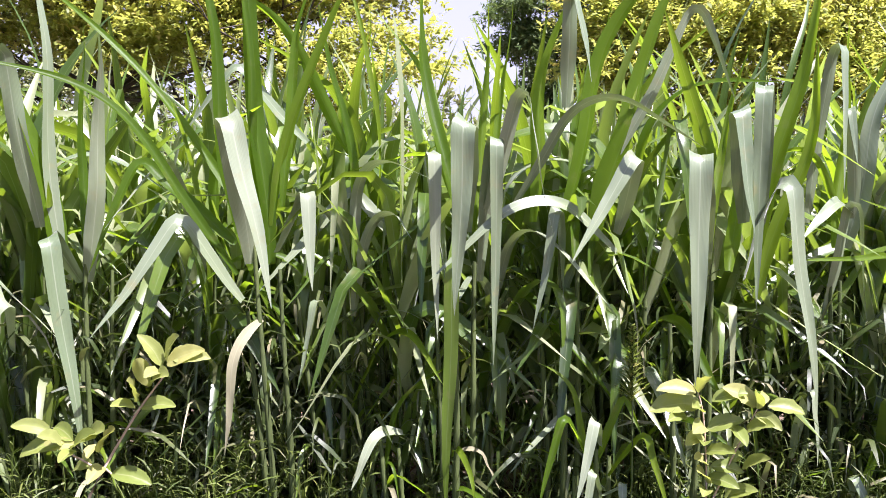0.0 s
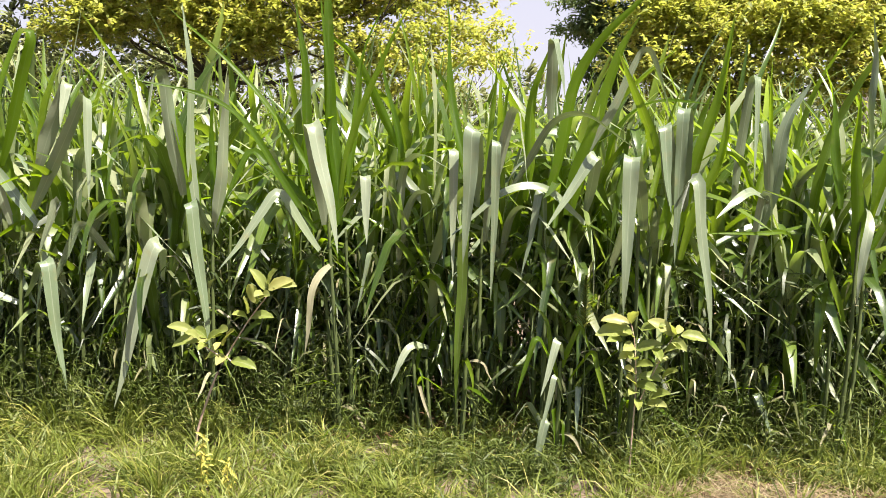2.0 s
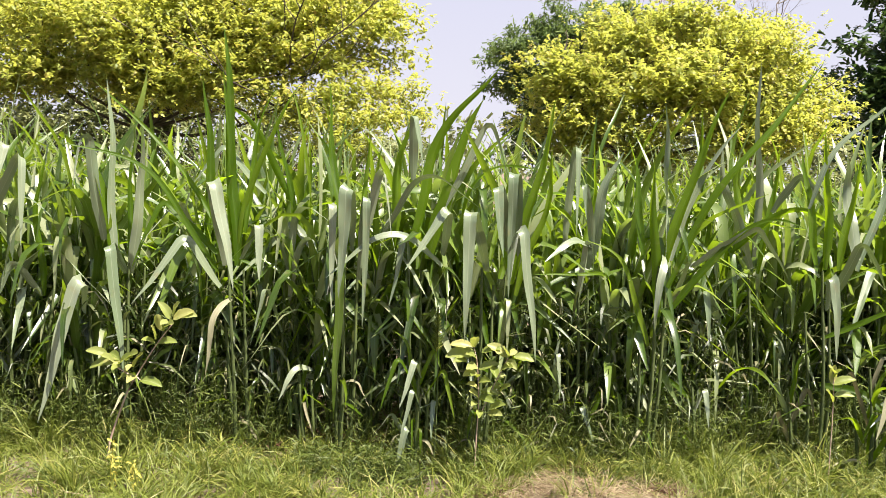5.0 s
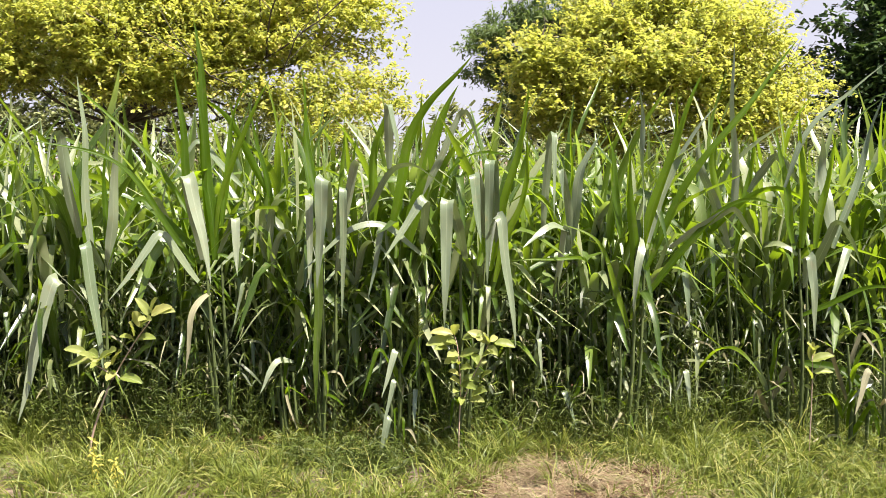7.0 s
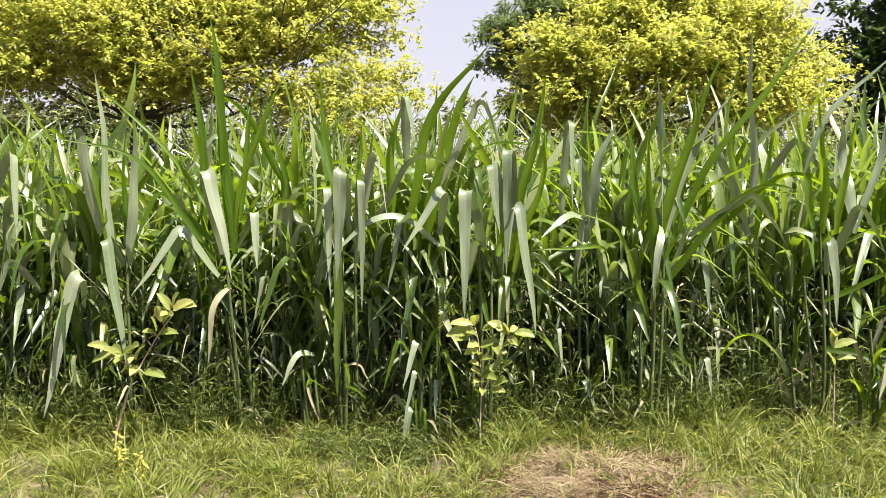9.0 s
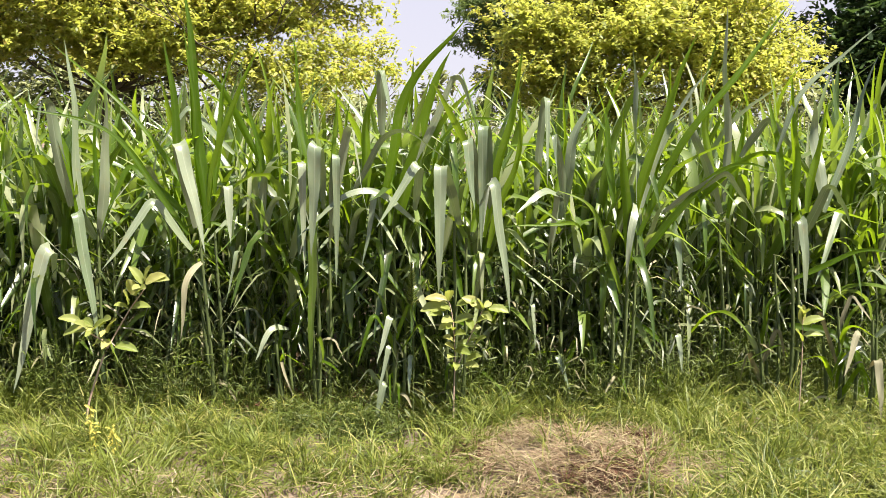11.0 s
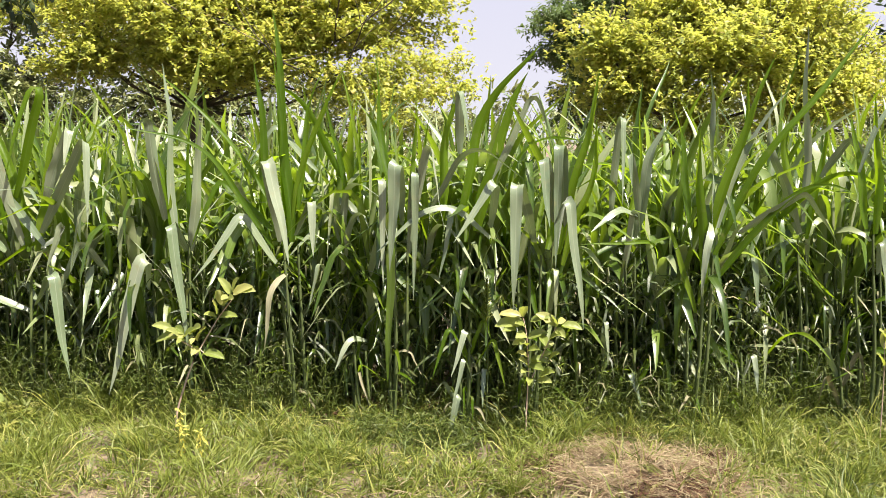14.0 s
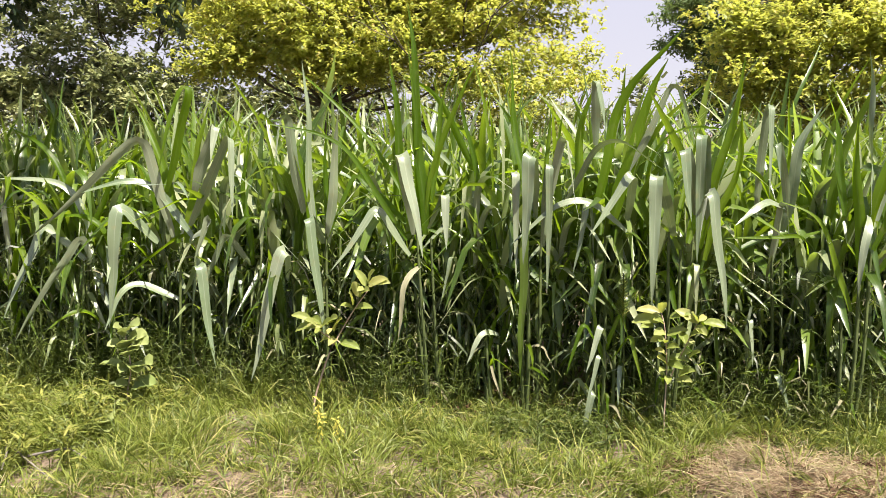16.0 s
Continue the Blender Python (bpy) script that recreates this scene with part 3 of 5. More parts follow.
napier_leaf(plant, 0.02, 1.00, -93, 71, 0.30, -131, -87, 0.47, -41, 0.066, sunlit_waxy)
napier_leaf(plant, 0.06, 1.00, -41, 71, 0.37, -34, -78, 0.36, -34, 0.040, sunlit_waxy)
napier_leaf(plant, -0.00, 1.02, 132, 72, 0.44, 180, 86, 0.35, -26, 0.043, backlit)
napier_leaf(plant, 0.04, 1.00, 247, 104, 0.43, 180, 82, 0.21, 26, 0.027, backlit)
napier_leaf(plant, 0.01, 1.02, 134, 70, 0.39, 160, 54, 0.25, -28, 0.033, backlit)
napier_leaf(plant, 0.06, 0.87, -46, 82, 0.38, -104, -88, 0.57, -18, 0.038, sunlit_waxy)
napier_leaf(plant, -0.03, 0.87, -0, 98, 0.34, -76, -85, 0.48, 3, 0.039, sunlit_waxy)
napier_leaf(plant, 0.06, 1.00, 63, 69, 0.37, 0, 89, 0.25, 29, 0.027, backlit)
napier_leaf(plant, 0.00, 1.02, -85, -18, 0.03, -127, -88, 0.73, -37, 0.040, stand_leaf)
plant = napier_plant(0.32, 2.18, 1.02, -0.00)
napier_leaf(plant, -0.08, 1.02, -17, 89, 0.33, -17, 75, 0.26, -53, 0.054, backlit)
napier_leaf(plant, -0.00, 1.32, -93, 80, 0.28, -34, -76, 0.23, 7, 0.041, sunlit_waxy)
napier_leaf(plant, 0.00, 1.02, 0, 80, 0.46, 4, 51, 0.43, -68, 0.063, backlit)
napier_leaf(plant, -0.13, 1.07, -25, 57, 0.35, -30, -35, 0.29, -51, 0.029, sunlit_waxy)
napier_leaf(plant, 0.14, 0.94, -155, 43, 0.26, -166, -39, 0.36, -65, 0.034, sunlit_waxy)
napier_leaf(plant, 0.08, 0.97, 0, 76, 0.49, 0, 66, 0.24, -70, 0.088, backlit)
napier_leaf(plant, 0.14, 1.20, 0, 65, 0.41, -28, -67, 0.27, -70, 0.034, sunlit_waxy)
napier_leaf(plant, 0.14, 0.99, -78, 63, 0.23, -148, -53, 0.32, -52, 0.047, sunlit_waxy)
napier_leaf(plant, 0.00, 0.81, -112, 78, 0.26, -150, -79, 0.32, -52, 0.034, sunlit_waxy)
napier_leaf(plant, 0.03, 0.92, 80, 69, 0.43, 0, 77, 0.29, 12, 0.041, backlit)
plant = napier_plant(0.63, 2.05, 0.98, 0.02)
napier_leaf(plant, 0.01, 0.94, -110, 58, 0.32, -99, -86, 0.52, -8, 0.058, sunlit_waxy)
napier_leaf(plant, 0.10, 1.03, -122, 67, 0.30, -46, -82, 0.29, 28, 0.055, sunlit_waxy)
napier_leaf(plant, 0.14, 1.01, -117, 81, 0.36, -101, -87, 0.53, -7, 0.046, sunlit_waxy)
napier_leaf(plant, 0.11, 0.89, -76, 62, 0.29, -33, -82, 0.54, 47, 0.048, sunlit_waxy)
napier_leaf(plant, 0.12, 0.89, 0, 76, 0.35, 13, 79, 0.44, 59, 0.054, backlit)
napier_leaf(plant, 0.14, 0.84, 13, 71, 0.41, 0, 88, 0.24, 59, 0.043, backlit)
napier_leaf(plant, 0.07, 0.91, 244, 115, 0.26, 180, 74, 0.08, 20, 0.048, backlit)
napier_leaf(plant, 0.02, 0.96, 69, 66, 0.31, 0, 77, 0.25, 18, 0.029, backlit)
plant = napier_plant(1.09, 2.30, 0.94, -0.00)
napier_leaf(plant, 0.04, 1.04, -129, 20, 0.14, -141, -31, 0.19, -47, 0.039, sunlit_waxy)
napier_leaf(plant, 0.02, 1.01, -157, 59, 0.25, -162, -29, 0.18, 53, 0.022, backlit)
napier_leaf(plant, 0.14, 0.84, -104, 42, 0.14, -156, -1, 0.36, -65, 0.020, backlit)
napier_leaf(plant, -0.08, 1.01, -62, 83, 0.48, -90, -86, 0.39, -27, 0.035, sunlit_waxy)
napier_leaf(plant, 0.05, 1.01, -135, 77, 0.32, -76, -79, 0.16, 32, 0.035, sunlit_waxy)
napier_leaf(plant, 0.03, 0.94, 0, 82, 0.39, 0, 63, 0.16, 66, 0.056, sunlit_waxy)
napier_leaf(plant, 0.00, 0.94, 247, 110, 0.33, 180, 86, 0.31, 14, 0.036, backlit)
napier_leaf(plant, -0.02, 0.75, -36, 81, 0.32, -46, -82, 0.31, -49, 0.030, sunlit_waxy)
napier_leaf(plant, -0.09, 0.33, -94, 63, 0.27, -64, -84, 0.20, -1, 0.030, sunlit_waxy)
plant = napier_plant(1.37, 2.12, 1.01, 0.04)
napier_leaf(plant, 0.01, 0.76, 208, 82, 0.33, 180, 86, 0.33, 64, 0.056, backlit)
napier_leaf(plant, 0.02, 0.96, -0, 77, 0.38, 7, 69, 0.43, 56, 0.054, backlit)
napier_leaf(plant, 0.04, 0.89, 4, 63, 0.61, 9, 48, 0.56, 58, 0.045, backlit)
napier_leaf(plant, -0.08, 1.03, 121, 80, 0.32, 180, 75, 0.20, -33, 0.042, backlit)
napier_leaf(plant, 0.02, 1.03, 96, 81, 0.32, 180, 87, 0.33, 63, 0.035, sunlit_waxy)
napier_leaf(plant, 0.04, 1.01, 21, 70, 0.42, -20, 50, 0.23, 46, 0.040, sunlit_waxy)
napier_leaf(plant, 0.04, 0.76, -17, 53, 0.58, -46, -28, 0.16, 71, 0.034, backlit)
napier_leaf(plant, 0.14, 0.99, -25, 36, 0.30, -24, -59, 0.24, -71, 0.034, sunlit_waxy)
napier_leaf(plant, 0.01, 1.03, -89, -27, 0.09, -141, -83, 0.25, -31, 0.034, sunlit_waxy)
napier_leaf(plant, -0.02, 0.63, -206, 73, 0.38, -163, 24, 0.19, -58, 0.035, backlit)
napier_leaf(plant, 0.05, 0.98, 49, 61, 0.28, 0, 89, 0.42, 61, 0.035, backlit)
plant = napier_plant(1.94, 2.45, 0.95, -0.04)
napier_leaf(plant, 0.01, 1.01, 180, 88, 0.58, 180, 86, 0.30, 58, 0.036, sunlit_waxy)
napier_leaf(plant, -0.11, 1.01, -22, 44, 0.37, -34, -39, 0.23, -71, 0.035, backlit)
napier_leaf(plant, 0.09, 1.22, -29, 59, 0.20, -18, -53, 0.28, -70, 0.038, sunlit_waxy)
napier_leaf(plant, -0.03, 1.01, -42, 100, 0.43, 0, 42, 0.24, -52, 0.044, backlit)
napier_leaf(plant, -0.14, 0.68, -126, 45, 0.26, -69, -78, 0.25, 27, 0.037, sunlit_waxy)
napier_leaf(plant, 0.03, 0.93, 33, 77, 0.41, 0, 86, 0.21, 32, 0.039, backlit)
napier_leaf(plant, 0.00, 0.95, -180, 68, 0.40, -133, 77, 0.19, 61, 0.049, sunlit_waxy)
plant = napier_plant(2.19, 2.25, 1.00, -0.03)
napier_leaf(plant, 0.02, 0.80, -106, 58, 0.20, -51, -84, 0.36, 48, 0.044, sunlit_waxy)
napier_leaf(plant, 0.03, 0.83, -56, 66, 0.30, -29, -64, 0.23, -49, 0.045, sunlit_waxy)
napier_leaf(plant, 0.00, 0.98, 180, 87, 0.35, 180, 82, 0.25, 55, 0.048, backlit)
napier_leaf(plant, -0.08, 1.25, 0, 69, 0.31, 0, 38, 0.37, 63, 0.024, sunlit_waxy)
napier_leaf(plant, 0.14, 0.98, 36, 67, 0.44, 0, 74, 0.30, 25, 0.034, sunlit_waxy)
napier_leaf(plant, -0.04, 1.00, 123, 78, 0.28, 122, 76, 0.24, -43, 0.043, backlit)
napier_leaf(plant, 0.06, 0.98, 42, 75, 0.29, 0, 81, 0.23, 21, 0.044, backlit)
napier_leaf(plant, 0.14, 1.03, -79, 117, 0.33, -129, 67, 0.17, -29, 0.050, sunlit_waxy)
napier_leaf(plant, -0.00, 0.67, -21, 30, 0.32, -46, -3, 0.14, 65, 0.027, backlit)
napier_leaf(plant, 0.00, 0.46, -24, -5, 0.24, -39, -73, 0.28, 58, 0.044, backlit)
plant = napier_plant(2.37, 2.15, 0.59, -0.03)
napier_leaf(plant, -0.01, 0.34, -67, 72, 0.17, -33, -32, 0.11, -42, 0.022, backlit)
napier_leaf(plant, -0.02, 0.23, -145, 56, 0.16, -157, -13, 0.13, 34, 0.021, backlit)
napier_leaf(plant, -0.01, 0.36, 0, 73, 0.21, 0, 18, 0.10, 50, 0.019, backlit)
napier_leaf(plant, -0.00, 0.18, -95, 76, 0.20, -153, -61, 0.14, -18, 0.027, backlit)
napier_leaf(plant, -0.00, 0.29, -180, 71, 0.27, -149, -63, 0.21, 57, 0.019, dead)
napier_leaf(plant, 0.00, 0.46, -0, 75, 0.16, -36, -53, 0.14, 50, 0.019, dead)
napier_leaf(plant, -0.00, 0.13, -37, 64, 0.19, -46, -50, 0.11, -69, 0.025, backlit)
plant = napier_plant(2.46, 2.08, 0.55, 0.03)
napier_leaf(plant, 0.00, 0.40, -150, 40, 0.12, -140, -60, 0.20, -40, 0.030, dead)
napier_leaf(plant, 0.01, 0.45, -40, 50, 0.15, -40, -65, 0.30, 50, 0.038, sunlit_waxy)
napier_leaf(plant, 0.00, 0.30, -90, 45, 0.10, -100, -70, 0.25, 20, 0.034, dead)
napier_leaf(plant, -0.01, 0.35, 200, 45, 0.15, -160, -35, 0.20, -50, 0.028, sunlit_waxy)
plant = napier_plant(2.08, 2.30, 0.45, -0.04)
napier_leaf(plant, 0.00, 0.29, -158, 64, 0.18, -158, -71, 0.16, 45, 0.027, sunlit_waxy)
napier_leaf(plant, 0.00, 0.24, -30, 73, 0.20, -36, -79, 0.18, -68, 0.027, dead)
napier_leaf(plant, 0.00, 0.32, 0, 85, 0.24, 0, 32, 0.10, 55, 0.025, backlit)
napier_leaf(plant, 0.00, 0.18, -144, 60, 0.17, -145, -67, 0.13, 35, 0.024, dead)
plant = napier_plant(0.36, 1.98, 0.50, 0.07)
napier_leaf(plant, 0.00, 0.48, -112, 56, 0.10, -126, -65, 0.20, -32, 0.030, sunlit_waxy)
napier_leaf(plant, 0.00, 0.20, -123, 50, 0.09, -134, -73, 0.23, -37, 0.033, sunlit_waxy)
napier_leaf(plant, -0.01, 0.15, -158, 64, 0.19, -141, -43, 0.11, 67, 0.024, sunlit_waxy)
napier_leaf(plant, 0.00, 0.45, 0, 70, 0.16, -61, -56, 0.10, 71, 0.021, backlit)
napier_leaf(plant, 0.01, 0.35, -180, 159, 0.07, -91, -72, 0.17, -4, 0.022, sunlit_waxy)
napier_leaf(plant, 0.00, 0.38, 137, 73, 0.25, 148, 22, 0.10, -32, 0.024, backlit)
napier_leaf(plant, -0.02, 0.42, -150, 62, 0.16, -140, -70, 0.22, -40, 0.024, backlit)
napier_leaf(plant, 0.02, 0.32, -120, 60, 0.14, -130, -75, 0.24, -38, 0.022, sunlit_waxy)
napier_leaf(plant, 0.03, 0.40, -30, 55, 0.15, -50, -70, 0.20, 40, 0.022, backlit)
plant = napier_plant(1.15, 2.20, 0.41, -0.04)
napier_leaf(plant, 0.00, 0.25, -127, 56, 0.11, -42, -63, 0.16, 41, 0.028, sunlit_waxy)
napier_leaf(plant, -0.00, 0.25, -180, 111, 0.15, -143, -57, 0.09, 62, 0.023, backlit)
plant = napier_plant(1.62, 2.25, 0.45, -0.00)
napier_leaf(plant, 0.01, 0.30, -72, 68, 0.14, -75, -72, 0.17, 23, 0.029, sunlit_waxy)
napier_leaf(plant, -0.00, 0.14, -132, 48, 0.10, -54, -55, 0.11, 38, 0.024, backlit)
napier_leaf(plant, 0.00, 0.35, -180, 41, 0.16, -149, -51, 0.15, -70, 0.023, backlit)
plant = napier_plant(-0.15, 2.15, 0.45, -0.02)
napier_leaf(plant, 0.05, 0.45, -136, 24, 0.08, -139, -61, 0.16, -48, 0.030, sunlit_waxy)
napier_leaf(plant, -0.00, 0.35, 0, 76, 0.22, 0, 24, 0.20, -65, 0.023, backlit)
plant = napier_plant(-1.41, 2.20, 0.87, 0.12)
napier_leaf(plant, 0.14, 0.66, -60, 57, 0.21, -144, -75, 0.64, -62, 0.065, sunlit_waxy)
napier_leaf(plant, -0.06, 0.73, -155, 51, 0.19, -156, -67, 0.31, 70, 0.040, sunlit_waxy)
napier_leaf(plant, -0.05, 0.73, 0, 96, 0.40, 0, 80, 0.23, -50, 0.039, backlit)
plant = napier_plant(-1.80, 2.15, 0.87, 0.08)
napier_leaf(plant, 0.04, 0.93, -19, 55, 0.54, -74, -82, 0.39, -39, 0.049, sunlit_waxy)
napier_leaf(plant, 0.06, 1.10, -18, 63, 0.36, -91, -74, 0.18, -36, 0.061, sunlit_waxy)
napier_leaf(plant, -0.10, 1.10, -194, 113, 0.54, -135, -72, 0.46, -37, 0.042, backlit)
napier_leaf(plant, -0.14, 0.84, -123, 47, 0.26, -133, -83, 0.58, -63, 0.070, sunlit_waxy)
napier_leaf(plant, -0.05, 0.87, -129, 75, 0.50, -160, -41, 0.75, 65, 0.052, sunlit_waxy)
napier_leaf(plant, 0.05, 0.87, -210, 153, 0.22, -163, -72, 0.23, 63, 0.044, sunlit_waxy)
napier_leaf(plant, 0.02, 0.58, -39, 41, 0.26, -24, -81, 0.49, 27, 0.056, sunlit_waxy)
napier_leaf(plant, -0.01, 0.55, -153, 27, 0.25, -118, -64, 0.25, -49, 0.041, sunlit_waxy)
napier_leaf(plant, 0.06, 0.87, -164, 58, 0.34, -154, -12, 0.35, -71, 0.041, sunlit_waxy)
napier_leaf(plant, 0.02, 0.84, 31, 81, 0.37, 16, 77, 0.32, 72, 0.064, backlit)
napier_leaf(plant, -0.02, 0.84, 146, 76, 0.38, 167, 56, 0.38, -39, 0.059, backlit)
plant = napier_plant(-2.41, 2.20, 0.76, 0.08)
napier_leaf(plant, 0.05, 0.70, -70, 57, 0.20, -153, -57, 0.61, 67, 0.043, sunlit_waxy)
napier_leaf(plant, -0.00, 0.73, -165, 43, 0.27, -133, -66, 0.51, -65, 0.045, sunlit_waxy)
napier_leaf(plant, 0.04, 0.85, -180, 73, 0.28, -165, 3, 0.38, -68, 0.038, sunlit_waxy)
napier_leaf(plant, 0.00, 0.79, 164, 69, 0.51, 171, 25, 0.36, -29, 0.052, backlit)
napier_leaf(plant, 0.00, 0.79, 0, 65, 0.40, 25, 44, 0.17, -46, 0.043, backlit)


def arching_plant(x, y, height, leaves, seed, lean_x=0.05):
    """A plant whose long leaves arch out on both sides of the stalk and hang."""
    dice = random.Random(seed)
    grass = napier_plant(x, y, height, lean_x)
    for j in range(leaves):
        t = j / (leaves - 1)
        z = height * (0.30 + 0.66 * t)
        az = (200 if j % 2 else -20) + dice.uniform(-40, 40)
        long = dice.uniform(0.55, 0.85) * (0.7 + 0.3 * t)
        share = dice.uniform(0.35, 0.6)
        tilt = dice.choice((-1, 1)) * dice.uniform(5, 45)
        napier_leaf(grass, dice.uniform(-0.03, 0.03), z, az, 52 + 28 * t + dice.uniform(-8, 8), long * share, az + dice.uniform(-25, 25), dice.uniform(-78, -25) + 30 * (t > 0.85), long * (1 - share),
                    tilt, dice.uniform(0.026, 0.046), sunlit_waxy if dice.random() < 0.6 else backlit)


for k, (px, py, ph) in enumerate(((-1.28, 2.40, 0.92), (-1.60, 2.28, 0.88), (-2.02, 2.32, 0.90), (-2.20, 2.18, 0.80), (-2.62, 2.32, 0.84), (-2.86, 2.20, 0.80), (1.22, 2.52, 0.94), (1.72, 2.50, 0.92), (2.55, 2.62, 0.95), (-0.72, 2.42, 0.94), (-0.32, 2.34, 0.92), (0.10, 2.36, 0.95), (0.48, 2.34, 0.92))):
    arching_plant(px, py, ph, 9, 60 + k)


def random_crop(n, x0, x1, y0, y1, tall, segs, seed, wide=0.043, leaves=11, arch=1.0):
    """Leaves of n stalks standing at random in a strip of the field."""
    global rng
    rng = np.random.default_rng(seed)
    # stalks stand in clumps, with gaps between them
    k = max(1, n // 3)
    pick = rng.integers(0, k, n)
    x = rng.uniform(x0, x1, k)[pick] + rng.normal(0, 0.05, n)
    y = rng.uniform(y0, y1, k)[pick] + rng.normal(0, 0.05, n)
    y = y + np.clip((x - 1.3) * 0.4, 0, 0.42) * (y0 < 2.6)     # the crop's front falls back here
    h = tall * np.clip(rng.normal(1.0, 0.10, n), 0.8, 1.14)
    lean = rng.normal(0, 0.06, n)
    turn = rng.uniform(0, 360, n)
    pile, stems = Pile(), Pile()
    for j in range(leaves):
        t = j / (leaves - 1)
        z = h * (0.14 + 0.50 * t) + rng.normal(0, 0.04, n)
        az = turn + 180 * (j % 2) + rng.normal(0, 32, n)
        up = rng.normal(57 + 26 * t, 9, n)
        total = h * np.clip(rng.normal(0.26 + 0.30 * min(1, 1.6 * t), 0.10, n), 0.14, 0.68)
        bent = rng.random(n) < (0.97 - 0.30 * t) * arch
        share = np.where(bent, rng.uniform(0.38, 0.66, n), 0.6)
        down = np.where(bent, rng.normal(-54, 28, n), up - rng.uniform(8, 55, n))
        creased = rng.random(n) < 0.45
        bend = np.where(bent, np.where(creased, 0.12, rng.uniform(0.25, 0.6, n)), 0.6)
        size = wide * np.clip(rng.normal(0.40 + 0.58 * min(1, 1.5 * t), 0.22, n), 0.22, 1.4)
        v, f, u = blades(np.stack([x + lean * z, y, z], -1), az, up, total * share, az + rng.normal(0, 18, n), down, total * (1 - share),
                         size, rng.normal(0, 30, n), 0.16, segs, 3 if segs > 6 else 2, bend, sway=5.0, ruffle=0.05 if segs > 8 else 0.0)
        pile.add(v, f, u)
    # withered leaves that hang down along the stalk
    for j in range(3):
        z = h * rng.uniform(0.16, 0.55, n)
        az = turn + 120 * j + rng.normal(0, 40, n)
        long = rng.uniform(0.12, 0.34, n)
        pile.add(*blades(np.stack([x + lean * z, y, z], -1), az, rng.normal(40, 20, n), long * 0.22, az + rng.normal(0, 40, n), rng.normal(-76, 12, n), long * 0.78,
                         rng.uniform(0.009, 0.026, n), rng.normal(0, 40, n), 0.2, segs, 3 if segs > 6 else 2, 0.3, sway=9.0))
    for i in range(n):
        sv, sf = stalk_line(h[i] * 0.70, lean[i], rng.uniform(0.006, 0.0105), rng.uniform(0, 0.03), 6 if segs > 8 else 3, 0.13 if segs > 8 else 0.3)
        stems.add(sv + [x[i], y[i], -0.02], sf)
    return pile, stems, x, y


def single_plants(pile, stems, x, y):
    """Takes the plants of the front stretch out of a strip as things of their own; returns what is left."""
    n, rest, rest_stems = len(x), Pile(), Pile()
    for i in range(n):
        near = -2.4 < x[i] < 3.2
        foot = np.array([x[i], y[i], 0.0])
        if near:
            root = tagged(new("napier_grass_plant"), "slender green fodder grass plant in the dense stand", "grass plant", "front stand of fodder grass")
            root.location = foot
            part("stalk", mesh_of("stalk", stems.v[i] - foot, stems.f[i] - stems.f[i].min()), stalk_skin, root)
        else:
            rest_stems.add(stems.v[i], stems.f[i] - stems.f[i].min())
        for v, f, u in zip(pile.v, pile.f, pile.u):
            lv, lu, lf = v.reshape(n, -1, 3)[i], u.reshape(n, -1, 2)[i], f[:len(f) // n] - f.min()
            if near:
                part("leaf", mesh_of("leaf", lv - foot, lf, lu), stand_leaf, root)
            else:
                rest.add(lv, lf, lu)
    return rest, rest_stems


for n, x0, x1, y0, y1, tall, segs, seed in ((290, -3.6, 4.4, 2.30, 2.85, 1.22, 10, 11), (540, -4.6, 5.4, 2.75, 3.9, 1.30, 8, 12), (700, -8.0, 8.5, 3.9, 7.6, 1.36, 6, 13), (460, -13.0, 14.0, 7.6, 14.0, 1.36, 5, 15), (120, -9.5, -3.8, 2.3, 4.6, 1.30, 5, 16), (120, 4.6, 10.5, 2.7, 4.6, 1.30, 5, 17)):
    pile, stems, stand_x, stand_y = random_crop(n, x0, x1, y0, y1, tall, segs, seed, {11: 0.048, 12: 0.042}.get(seed, 0.032), arch=1.0 if seed == 11 else 0.8)
    if seed == 11:
        pile, stems = single_plants(pile, stems, stand_x, stand_y)
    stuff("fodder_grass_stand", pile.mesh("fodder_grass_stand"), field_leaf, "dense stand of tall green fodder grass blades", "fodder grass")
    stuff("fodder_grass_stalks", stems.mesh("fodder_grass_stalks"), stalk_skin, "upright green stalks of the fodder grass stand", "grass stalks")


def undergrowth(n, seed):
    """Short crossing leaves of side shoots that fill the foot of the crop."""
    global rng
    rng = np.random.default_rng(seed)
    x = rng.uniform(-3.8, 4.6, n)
    x = x[rng.random(n) > 0.60 * np.exp(-((x - 0.02) / 0.50) ** 2)]     # thinned so that fewer lit leaves break the dark foot
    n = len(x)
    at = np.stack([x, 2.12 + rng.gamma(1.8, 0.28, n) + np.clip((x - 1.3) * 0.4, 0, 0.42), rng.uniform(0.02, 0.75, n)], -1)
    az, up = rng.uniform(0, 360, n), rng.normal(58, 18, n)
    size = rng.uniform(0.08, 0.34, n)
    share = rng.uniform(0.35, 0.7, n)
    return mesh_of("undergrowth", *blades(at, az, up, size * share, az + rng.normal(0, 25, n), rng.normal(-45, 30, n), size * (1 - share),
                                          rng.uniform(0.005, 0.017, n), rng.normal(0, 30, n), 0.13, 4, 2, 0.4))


stuff("side_shoots", undergrowth(13000, 14), shaded_shoot_leaf, "tangle of short side shoots, darkened as shade at the foot of the crop", "fodder grass")

# ---- grass, weeds and litter at the field's edge ----
def lumps(x, y, s, seed=0.0):
    return np.array([noise.noise((a * s, b * s, seed)) for a, b in zip(x, y)])


